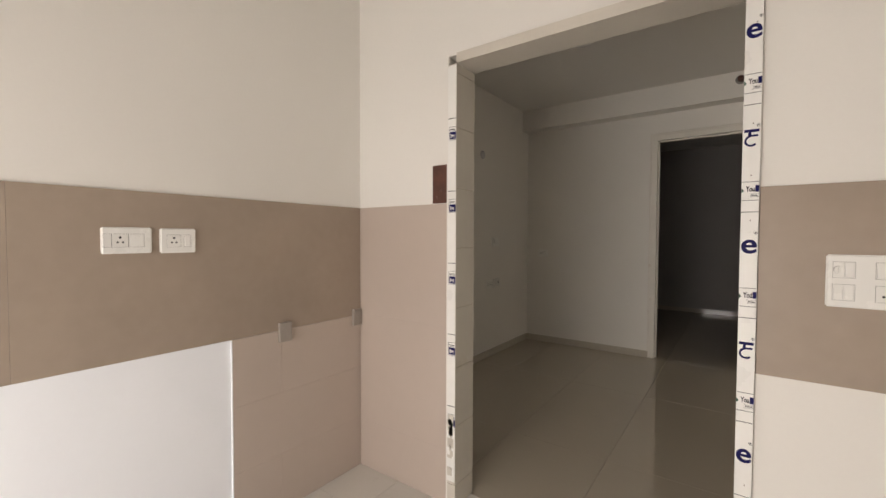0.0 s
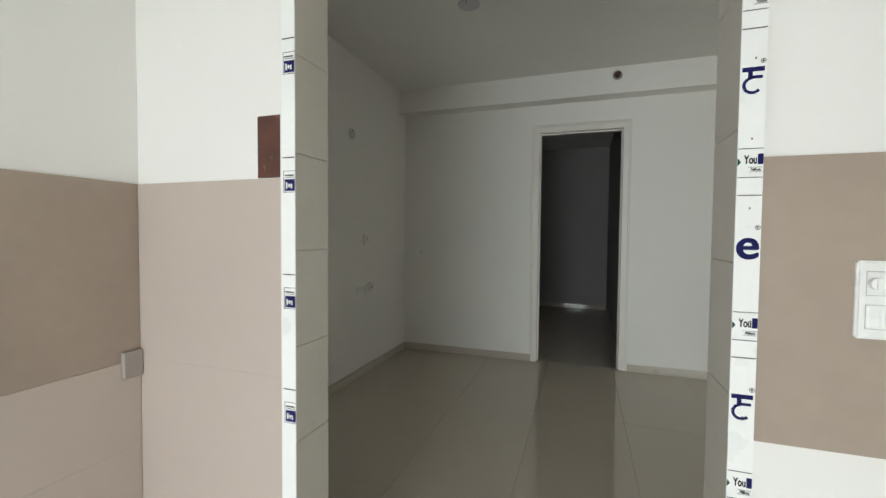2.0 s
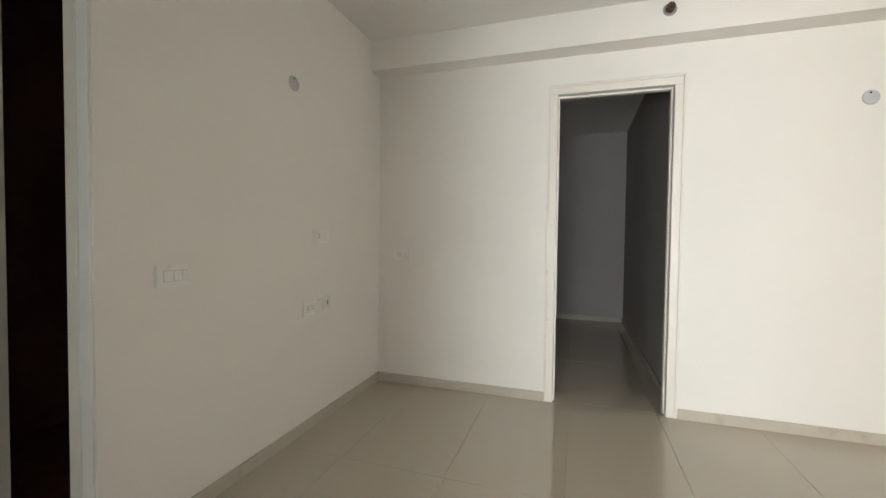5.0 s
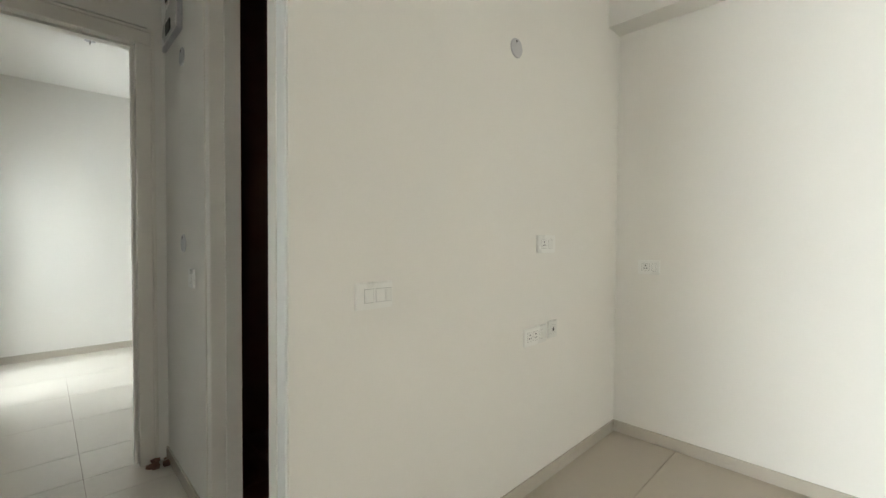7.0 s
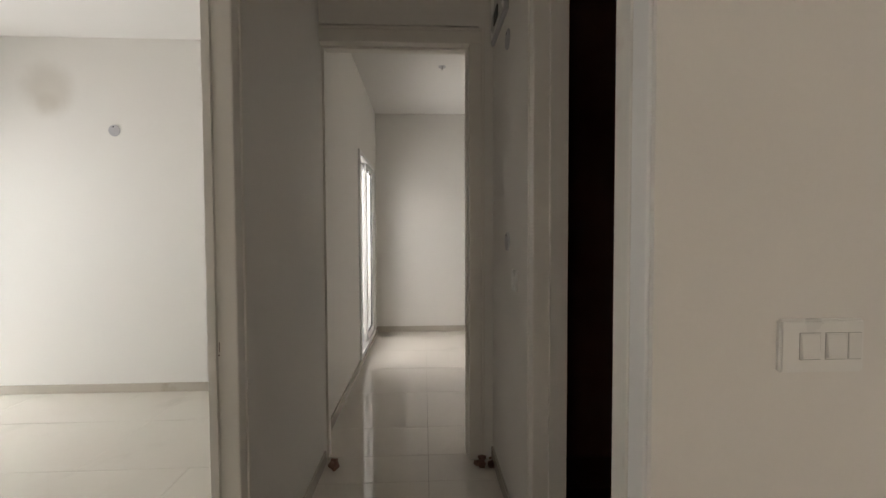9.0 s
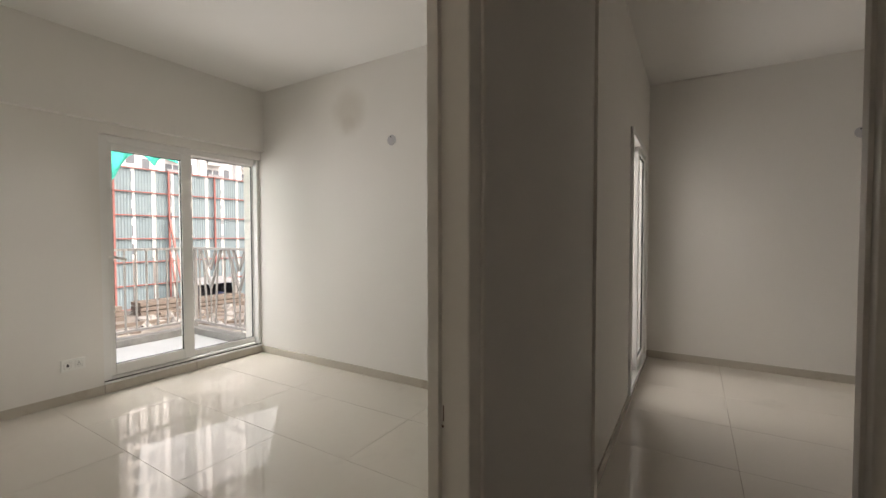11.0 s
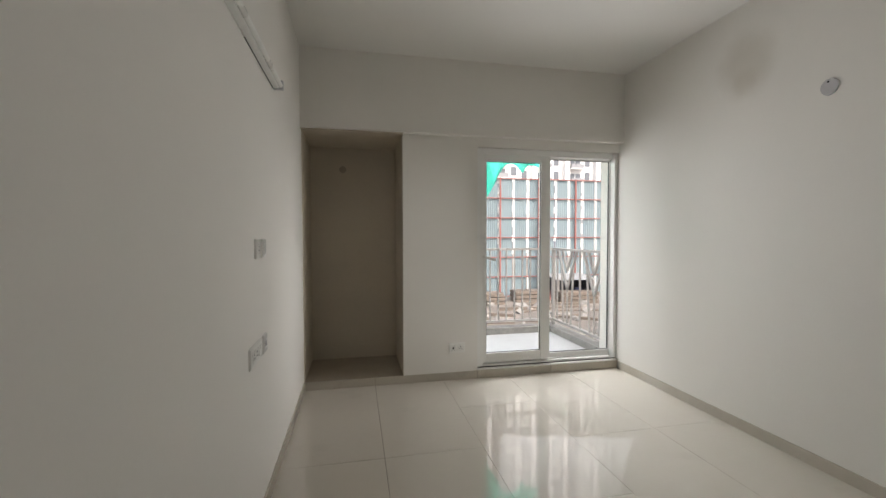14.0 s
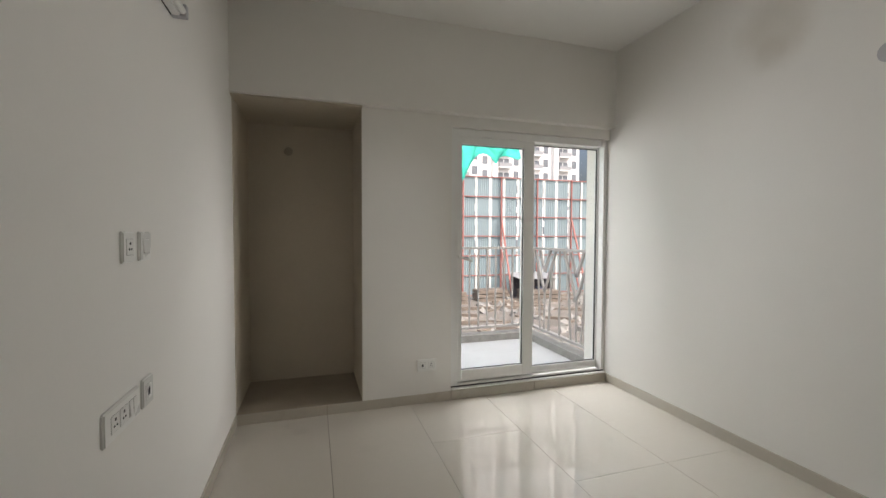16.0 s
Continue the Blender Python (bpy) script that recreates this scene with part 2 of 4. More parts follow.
# ---- large structure ----
structure("wall_kitchen_front", boxes((KX - 0.25, -1.101, J0, J1, 0, H), (0.09, 0.87, J0, J1, 0, H), (-1.101, 0.09, J0, J1, 2.163, H)), M_WALL, "cream painted kitchen wall with a wide opening to the dining room")
structure("wall_kitchen_left", boxes((BX1, KX, -1.6, J0, 0, H)), M_WALL, "cream painted wall between kitchen and bedroom")
structure("wall_kitchen_right", boxes((0.72, 0.87, -1.6, J0, 0, H)), M_WALL, "cream painted wall between kitchen and living room")
structure("wall_kitchen_back", boxes((KX, -1.36, -1.6, -1.45, 0, H), (-0.04, 0.72, -1.6, -1.45, 0, H), (-1.36, -0.04, -1.6, -1.45, 0, 0.1), (-1.36, -0.04, -1.6, -1.45, 2.15, H)), M_WALL, "cream painted kitchen wall with a window opening")
structure("wall_dining_left", boxes((LX - 0.12, LX, CY1 + 0.116, FY, 0, H), (LX - 0.12, LX, CY1, CY1 + 0.116, 2.42, H), (LX - 0.012, LX, CY1, CY1 + 0.116, 0, 2.42)), M_WALL, "off-white painted dining wall with switch plates")
structure("wall_dining_far", boxes((LX - 0.12, -0.745, FY, FY + 0.1, 0, H), (0.165, 4.4, FY, FY + 0.1, 0, H), (-0.745, 0.165, FY, FY + 0.1, 2.41, H)), M_WALL, "off-white painted dining wall with a doorway to a dark passage")
structure("beam_dining", boxes((LX, 4.2, 5.11, FY, 2.61, H)), M_WALL, "off-white painted ceiling beam along the dining wall", "beam")
structure("wall_living_right", boxes((4.2, 4.35, -2.7, FY, 0, H)), M_WALL, "off-white painted living room wall")
structure("wall_living_back", boxes((0.72, 1.2, -2.65, -2.5, 0, H), (3.4, 4.2, -2.65, -2.5, 0, H), (1.2, 3.4, -2.65, -2.5, 2.15, H), (1.2, 3.4, -2.65, -2.5, 0, 0.1)), M_WALL, "off-white painted living room wall with a wide window opening")
structure("wall_living_side", boxes((0.72, 0.87, -2.5, -1.6, 0, H)), M_WALL, "off-white painted living room wall return")
structure("wall_corridor_right", boxes((EX, -2.99, CY1, CY1 + 0.116, 0, H), (-2.99, LX - 0.12, CY1, CY1 + 0.116, 2.42, H)), M_WALL, "off-white painted corridor wall with a dark bathroom doorway")
structure("wall_corridor_left", boxes((EX, -2.80, 2.0, CY0, 0, H), (-2.80, -1.985, 2.0, CY0, 2.42, H), (-1.985, -1.961, 2.0, CY0, 0, H)), M_WALL, "off-white painted corridor wall with the bedroom doorway")
structure("wall_corridor_end", boxes((EX - 0.11, EX, 1.9, 2.06, 0, H), (EX - 0.11, EX, 2.97, 5.2, 0, H), (EX - 0.11, EX, 2.06, 2.97, 2.42, H)), M_WALL, "off-white painted wall with a doorway at the corridor's end")
structure("wall_bedroom_right", boxes((BX0 - 0.15, BX0, -1.95, 2.0, 0, H)), M_DAMP, "off-white painted bedroom wall with a brown damp patch")
structure("wall_bedroom_front", boxes((BX0, EX - 0.002, 1.86, 1.898, 0, H)), M_WALL, "off-white painted bedroom wall beside the door")
structure("wall_bedroom_left_end", boxes((BX1, -1.80, -2.45, -1.6, 0, H)), M_WALL, "off-white painted bedroom wall beside the niche")
structure("wall_bedroom_window", boxes((-3.49, -2.81, -1.90, WY, 0.07, 2.22), (-4.94, -3.49, -1.90, WY, 2.12, 2.22), (-2.92, -2.815, -2.33, -1.90, 0.07, 2.22)), M_WALL, "off-white painted bedroom wall around the balcony door")
structure("beam_bedroom", boxes((BX0, BX1, -2.42, -1.572, 2.205, H)), M_WALL, "deep off-white painted beam above the balcony door", "beam")
structure("wall_niche_back", boxes((-2.81, BX1, -2.42, -2.31, 0, 2.205)), M_NICHE, "bare putty wall at the back of the niche")
structure("niche_lining", boxes((-2.81, BX1, -2.31, -1.60, 2.195, 2.203), (-2.814, -2.808, -2.31, -1.66, 0.068, 2.195), (BX1 - 0.004, BX1 + 0.002, -2.31, -1.66, 0.068, 2.195)), M_NICHE, "bare putty lining of the niche")
structure("niche_floor", boxes((-2.81, BX1, -2.31, WY - 0.012, 0, 0.068)), M_CEMENT, "raised bare cement floor of the niche", "floor")
structure("wall_second_bedroom_far", boxes((-7.05, -6.93, 1.9, 5.4, 0, H)), M_WALL, "off-white painted second bedroom wall")
structure("wall_second_bedroom_window", boxes((-5.45, EX - 0.11, 1.9, 2.04, 0, H), (-6.93, -6.62, 1.9, 2.04, 0, H), (-6.62, -5.45, 1.9, 2.04, 2.10, H), (-6.62, -5.45, 1.9, 2.04, 0, 0.07)), M_WALL, "off-white painted second bedroom wall around a glazed door")
structure("wall_second_bedroom_back", boxes((-6.93, EX - 0.11, 5.2, 5.32, 0, H)), M_WALL, "off-white painted second bedroom wall")
for nm, bx in (("wall_bathroom_back", (EX, LX - 0.12, 4.9, 5.0, 0, H)), ("wall_bathroom_left", (EX, EX + 0.02, CY1 + 0.116, 4.9, 0, H)), ("wall_bathroom_right", (LX - 0.14, LX - 0.12, CY1 + 0.116, 4.9, 0, H))):
    structure(nm, boxes(bx), M_BATH, "dark brown tiled bathroom wall")
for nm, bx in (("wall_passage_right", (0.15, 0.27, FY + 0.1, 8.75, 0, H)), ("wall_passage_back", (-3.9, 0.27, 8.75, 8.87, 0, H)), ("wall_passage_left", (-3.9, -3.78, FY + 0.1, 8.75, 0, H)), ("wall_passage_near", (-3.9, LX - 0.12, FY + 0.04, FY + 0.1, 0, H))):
    structure(nm, boxes(bx), M_PASSAGE_SHADE, "wall of the unlit passage, its shade put into the grey colour")
structure("ceiling", boxes((-7.1, 4.4, -1.62, 8.9, H, H + 0.12), (0.72, 4.4, -2.7, -1.62, H, H + 0.12)), M_CEIL, "white painted flat ceiling", "ceiling")
structure("kitchen_lintel_lining", boxes((-1.041, 0.044, 1.976, J1 + 0.002, 2.116, 2.161)), M_JTILE, "pale tile lining under the kitchen opening's lintel", "trim")

# floor base under the tiles, with the joints showing
structure("floor_base", boxes((-7.0, KX - 0.02, 2.05, 8.8, -0.12, -0.004), (KX - 0.02, 4.3, -2.6, 8.8, -0.12, -0.004)), M_GROUT, "dark grout bed under the floor tiles", "floor")

structure("floor_base_bedroom", boxes((-5.0, KX - 0.02, WY, 2.05, -0.12, -0.004)), M_GROUT2, "dark grout bed under the bedroom floor tiles", "floor")

# ---- skirtings ----
def skirting(x0, x1, y0, y1, label="beige glazed skirting tile along the wall"):
    structure("baseboard", boxes((x0, x1, y0, y1, 0, 0.072), bevel=0.0015), M_SKIRT, label, "skirting")


S = 0.011
skirting(LX, LX + S, CY1 + 0.12, FY - S)
skirting(LX, -0.748, FY - S, FY)
skirting(0.168, 4.2, FY - S, FY)
skirting(BX0, BX0 + S, WY, 2.0)
skirting(BX1 - S, BX1, WY, 1.98)
skirting(EX, -2.99, CY1 - S, CY1)
skirting(EX, -2.81, CY0, CY0 + S)
skirting(-6.93, -6.93 + S, 2.04, 5.2)
skirting(-6.93 + S, EX - 0.11, 2.04, 2.04 + S)
skirting(0.15 - S, 0.15, FY + 0.1, 8.75)
skirting(-3.78, 0.15 - S, 8.75 - S, 8.75)
for a, b in ((-2.556, BX1), (-3.49, -2.560), (-4.22, -3.494), (-4.94, -4.224)):
    skirting(b, a, WY - 0.012, WY + 0.003, "beige glazed tile riser below the niche and balcony door")


# ---- doorways: painted frames ----
def door_frame(name, m, width, height, depth, face, label, stop=True):
    """Local: x along the opening from 0 to width, y into the wall, z up."""
    ob = thing(name, m, label, "door frame")
    ob["kind"] = "structure"
    part("left_jamb", boxes((-face, 0, -0.006, depth, 0, height), bevel=0.004), M_FRAME, ob)
    part("right_jamb", boxes((width, width + face, -0.006, depth, 0, height), bevel=0.004), M_FRAME, ob)
    part("head", boxes((-face, width + face, -0.006, depth, height, height + face), bevel=0.004), M_FRAME, ob)
    if stop:
        s = boxes((0, 0.013, 0.052, depth - 0.002, 0, height), (width - 0.013, width, 0.052, depth - 0.002, 0, height), (0.013, width - 0.013, 0.052, depth - 0.002, height - 0.013, height))
        part("door_stop", s, M_FRAME, ob)
    b = boxes((-face - 0.016, -face, -0.010, 0.0, 0, height + face + 0.016), (width + face, width + face + 0.016, -0.010, 0.0, 0, height + face + 0.016), (-face, width + face, -0.010, 0.0, height + face, height + face + 0.016), bevel=0.003)
    part("edge_bead", b, M_FRAME, ob)
    return ob


door_frame("door_frame_passage", pose(-0.688, FY, 0), 0.78, 2.335, 0.1, 0.055, "off-white enamelled door frame without a door, to a dark passage")
door_frame("door_frame_bedroom", pose(-1.99, CY0, 0, 0, 0, 180), 0.745, 2.36, 0.077, 0.05, "off-white enamelled bedroom door frame with brown smudges")
door_frame("door_frame_second_bedroom", pose(EX, 2.10, 0, 0, 0, 90), 0.815, 2.325, 0.11, 0.07, "off-white enamelled door frame at the corridor's end")
door_frame("door_frame_bathroom", pose(-2.92, CY1, 0), 0.615, 2.36, 0.116, 0.055, "off-white enamelled frame of the dark bathroom")
structure("primer_panel", boxes((KX, KX + 0.003, -1.45, 1.257, 0, 0.8645)), M_PRIMER, "white primed wall below the counter line", "wall panel")
structure("primer_panel", boxes((0.0905, 0.72, J0 - 0.003, J0, 0, 0.8795)), M_WALL, "white plastered wall below the tile band", "wall panel")
# thin white strips draw the edge highlights of panel and tile band
structure("edge_highlight", boxes((KX, KX + 0.0098, 1.2535, 1.2578, 0, 0.8645), (KX, KX + 0.0098, -1.45, 1.2535, 0.8605, 0.8648)), M_PRIMER, "white bead drawing the bright highlight along the cut tile edge", "trim")
# whiter than the door frame: the light on this face is in its colour
structure("bathroom_corner_trim", boxes((-2.245, LX - 0.0125, CY1 - 0.006, CY1 + 0.116, 0, 2.42), bevel=0.004), M_UPVC, "enamelled corner trim beside the bathroom door, coloured whiter as if lit", "trim")
smudge = thing("jamb_stain", pose(-2.7335, 2.055, 0.93), "thin brown drip marks on the door jamb", "stain")
part("drip", boxes((0, 0.0008, -0.003, -0.0015, 0.0, 0.03), (0, 0.0008, -0.006, -0.002, -0.012, -0.008)), M_DEBRIS, smudge)

# broken cement at the feet of the end door
for px, py, n in ((EX + 0.03, 2.985, 16), (EX + 0.02, 2.095 + 0.04, 11)):
    rub = thing("cement_debris", pose(px, py, 0), "reddish-brown broken cement crumbs at the door frame's foot", "debris", "debris at the door feet")
    bm = bmesh.new()
    for i in range(n):
        r = random.uniform(0.008, 0.026)
        v = bmesh.ops.create_icosphere(bm, subdivisions=1, radius=r, matrix=Matrix.LocRotScale((random.uniform(-0.05, 0.07), random.uniform(-0.06, 0.05) if py > 2.5 else random.uniform(-0.01, 0.05), r * 0.5), None, (1.5, 1, 0.7)))["verts"]
        for q in v:
            q.co += Vector((random.uniform(-1, 1), random.uniform(-1, 1), random.uniform(-1, 1))) * r * 0.25
            q.co.z = max(q.co.z, 0.0)
    part("crumbs", bm, M_DEBRIS, rub)

# ---- kitchen opening: tile-clad jambs with printed protective film ----
def jamb_cladding(name, x0, x1, joints, label):
    ob = thing(name, pose(0, 0, 0), label, "cladding")
    ob["kind"] = "structure"
    zs = [0.0] + joints + [2.115]
    for a, b in zip(zs, zs[1:]):
        part("tile", boxes((x0, x1, 1.978, J1 + 0.003, a + 0.0015, b - 0.0015), bevel=0.002), M_JTILE, ob)
    part("joint", boxes((x0 + 0.003, x1 - 0.003, 1.982, J1, 0, 2.115)), M_GROUT, ob)
    return ob


jl = jamb_cladding("jamb_cladding_left", -1.088, -1.041, [z + 0.012 for z in [0.102, 0.388, 0.672, 0.957, 1.241, 1.523, 1.808, 2.06]], "pale tile cladding on the kitchen opening's jamb")
jr = jamb_cladding("jamb_cladding_right", 0.044, 0.088, [z + 0.012 for z in [0.125, 0.41, 0.695, 0.964, 1.239, 1.512, 1.80, 2.05]], "pale stained tile cladding on the kitchen opening's jamb")
structure("jamb_edge_filler", boxes((-1.0995, -1.0895, 1.982, J0 - 0.001, 0, 2.161), bevel=0.003), M_WALL, "white filler along the jamb cladding", "trim")


def letter(txt, size, material, parent, x, z, bold=1.0, wide=1.0, slant=0.0):
    cu = bpy.data.curves.new("letter", "FONT")
    cu.body, cu.size, cu.align_x, cu.align_y, cu.extrude, cu.shear = txt, size, "CENTER", "CENTER", 0.0004, slant
    tmp = new("letter_source", cu)
    bpy.context.view_layer.update()
    me = bpy.data.meshes.new_from_object(tmp.evaluated_get(bpy.context.evaluated_depsgraph_get()))
    bpy.data.objects.remove(tmp)
    bm = bmesh.new()
    for dx, dz in ((0, 0), (0.0022, 0), (-0.0022, 0), (0, 0.0016), (0, -0.0016), (0.0016, 0.0012), (-0.0016, -0.0012)):
        n = len(bm.verts)
        bm.from_mesh(me)
        bm.verts.ensure_lookup_table()
        for v in bm.verts[n:]:
            v.co += Vector((dx, dz, (dx * 3 + dz) * 0.02)) * bold
            v.co.x *= wide
    bm.to_mesh(me)
    bm.free()
    me.materials.clear()
    me.materials.append(material)
    ob = new("printed_letter", me)
    ob.parent = parent
    ob.matrix_basis = Matrix.Translation((x, -0.0012, z)) @ pose(0, 0, 0, 90, 0, 0)
    return ob


def film(name, x0, x1, label, dx):
    ob = thing(name, pose(dx, 1.9755, 0), label, "protective film")
    part("film", boxes((x0, x1, -0.0008, 0.0022, 0.13, 2.108)), M_FILM, ob)
    return ob


tr = film("protective_film_right", 0.0535, 0.0985, "white protective film printed with navy letters", -0.010)
cx = 0.076


def flat(name, material, parent, *rs):
    if name in ("printed_line", "printed_letter", "printed_bars"):
        for a, b, c, d in rs:
            part(name, boxes((a, b, -0.0016, -0.0009, c, d)), material, parent)
        return None
    return part(name, boxes(*[(a, b, -0.0016, -0.0009, c, d) for a, b, c, d in rs]), material, parent)


k = 0
z = 0.2895
while z < 2.1:
    # alternating big letters: a Latin e and a hooked bar letter
    if k % 2 == 1:
        letter("e", 0.088, M_NAVY, tr, cx, z)
    else:
        flat("printed_letter", M_NAVY, tr, (0.057, 0.095, z + 0.016, z + 0.025), (0.067, 0.075, z + 0.002, z + 0.016), (0.075, 0.092, z + 0.002, z + 0.008))
        bm = bmesh.new()
        for i in range(8):
            a0, a1 = radians(95 + i * 28), radians(95 + (i + 1) * 28)
            c = Vector((0.075, -0.0013, z - 0.011))
            beam_between(bm, c + 0.015 * Vector((math.cos(a0), 0, math.sin(a0))), c + 0.015 * Vector((math.cos(a1), 0, math.sin(a1))), 0.0006, 0.006)
        part("printed_hook", bm, M_NAVY, tr)
    bm = bmesh.new()
    for i in range(14):
        a0, a1 = math.tau * i / 14, math.tau * (i + 1) / 14
        c = Vector((0.0925, -0.0013, z + 0.036))
        beam_between(bm, c + 0.0042 * Vector((math.cos(a0), 0, math.sin(a0))), c + 0.0042 * Vector((math.cos(a1), 0, math.sin(a1))), 0.0006, 0.0009)
    part("printed_ring", bm, M_BLACKINK, tr)
    letter("R", 0.0066, M_BLACKINK, tr, 0.0925, z + 0.036, 0.1)
    zb = z + 0.1685
    if zb < 2.08:
        flat("printed_line", M_BLACKINK, tr, (0.055, 0.0975, zb + 0.0262, zb + 0.0276), (0.055, 0.0975, zb - 0.0316, zb - 0.0302), (0.055, 0.0975, zb - 0.068, zb - 0.0661))
        letter("You", 0.024, M_BLACKINK, tr, 0.0765, zb + 0.004, 0.35, 0.56)
        letter("Millions", 0.0085, M_BLACKINK, tr, 0.0855, zb - 0.0155, 0.08, 0.66, 0.2)
        flat("printed_line", M_BLACKINK, tr, (0.073, 0.0975, zb - 0.0112, zb - 0.0106), (0.073, 0.0975, zb - 0.0202, zb - 0.0196))
        flat("printed_block", M_NAVY, tr, (0.0885, 0.098, zb - 0.005, zb + 0.016))
        bm = bmesh.new()
        vs = [bm.verts.new((0.054, -0.0013, zb + dz)) for dz in (-0.008, 0.008)] + [bm.verts.new((0.060, -0.0013, zb))]
        bm.faces.new(vs)
        part("printed_arrow", bm, M_GREENINK, tr)
    z += 0.3325
    k += 1
for dz in (0.52, 0.93, 1.13, 1.36, 1.50, 1.66, 1.97):
    flat("dirt_fleck", M_DEBRIS, tr, (0.066 + 0.02 * (dz * 7 % 1), 0.0685 + 0.02 * (dz * 7 % 1), dz, dz + 0.004))

tl = film("protective_film_left", -1.0815, -1.0355, "white protective film with small upside-down printed labels", -0.0055)
for zb in (0.427, 0.773, 1.113, 1.453, 1.792):
    flat("printed_line", M_BLACKINK, tl, (-1.078, -1.036, zb + 0.068, zb + 0.071))
    flat("printed_box", M_BLACKINK, tl, (-1.075, -1.036, zb + 0.030, zb + 0.0313), (-1.075, -1.036, zb - 0.0313, zb - 0.030), (-1.075, -1.0738, zb - 0.030, zb + 0.030), (-1.070, -1.040, zb + 0.0165, zb + 0.020), (-1.070, -1.038, zb + 0.0115, zb + 0.013))
    flat("printed_block", M_NAVY, tl, (-1.071, -1.036, zb - 0.027, zb + 0.007))
    part("printed_bars", boxes((-1.066, -1.061, -0.0022, -0.0017, zb - 0.020, zb - 0.002), (-1.057, -1.053, -0.0022, -0.0017, zb - 0.017, zb - 0.006), (-1.049, -1.045, -0.0022, -0.0017, zb - 0.020, zb - 0.006), (-1.066, -1.045, -0.0022, -0.0017, zb - 0.012, zb - 0.009)), M_FILM, tl)
for i in range(14):
    zz, xx = random.uniform(0.15, 0.42), -1.078 + random.random() * 0.02
    part("torn_edge", boxes((xx, -1.056 + random.random() * 0.014, -0.003, -0.0012, zz, zz + random.uniform(0.01, 0.05))), M_JTILE, tl)

# ---- kitchen wall tiles ----
def wall_tiles(name, label, pieces, material, axis, at, out):
    """Tiles as pieces (a0, a1, z0, z1) along the wall, proud of it by 9 mm."""
    ob = thing(name, pose(0, 0, 0), label, "wall tiles")
    ob["kind"] = "structure"
    g = 0.0002
    for a0, a1, z0, z1 in pieces:
        if axis == "y":
            b = (a0 + g, a1 - g, at - out, at, z0 + g, z1 - g)
        else:
            b = (at, at + out, a0 + g, a1 - g, z0 + g, z1 - g)
        part("tile", boxes(b, bevel=0.0006), material, ob)
    return ob


wall_tiles("wall_tiles_left_upper", "brown matt wall tiles above the counter line", [(-1.45, -0.60, 0.865, 1.467), (-0.60, 0.60, 0.865, 1.467), (0.60, 1.989, 0.865, 1.467)], M_KTILE, "x", KX, 0.009)
wall_tiles("wall_tiles_left_lower", "beige glazed wall tiles below the counter line", [(1.258, 1.49, 0.567, 0.864), (1.49, 1.989, 0.567, 0.864), (1.258, 1.989, 0.275, 0.567), (1.258, 1.49, 0.0, 0.275), (1.49, 1.989, 0.0, 0.275)], M_KTILE2, "x", KX, 0.008)
wall_tiles("wall_tiles_front_left", "beige glazed wall tiles beside the opening", [(KX + 0.009, -1.090, 0.868, 1.467), (KX + 0.009, -1.090, 0.265, 0.868), (KX + 0.009, -1.090, 0.0, 0.265)], M_KTILE2, "y", J0, 0.009)
wall_tiles("wall_tiles_front_right", "brown matt wall tile band under cream plaster", [(0.0905, 0.715, 0.88, 1.467)], M_KTILE, "y", J0, 0.009)
rust = thing("brown_wall_panel", on_wall(-1.1465, J0, 1.5625, "-y"), "rusty brown glossy plate let into the wall", "panel")
part("plate", boxes((-0.044, 0.044, -0.0925, 0.0925, 0, 0.007), bevel=0.002), M_RUST, rust)
for y, s in ((1.504, 1), (1.955, 0.9)):
    clip = thing("counter_clip", on_wall(KX + 0.008, y, 0.856, "+x"), "small grey metal bracket tab on the wall tiles", "bracket", "counter brackets")
    part("tab", boxes((-0.031, 0.031, -0.045, 0.045, 0, 0.018), bevel=0.003), M_CLIP, clip)


# ---- switch plates ----
def holes(bm, x, y, r=0.0036, d=0.013, z=0.0115):
    for px, py, rr in ((x, y + d, r * 1.25), (x - d * 0.72, y - d * 0.6, r), (x + d * 0.72, y - d * 0.6, r)):
        disc(bm, rr, 0.0024, z, 12, px, py)


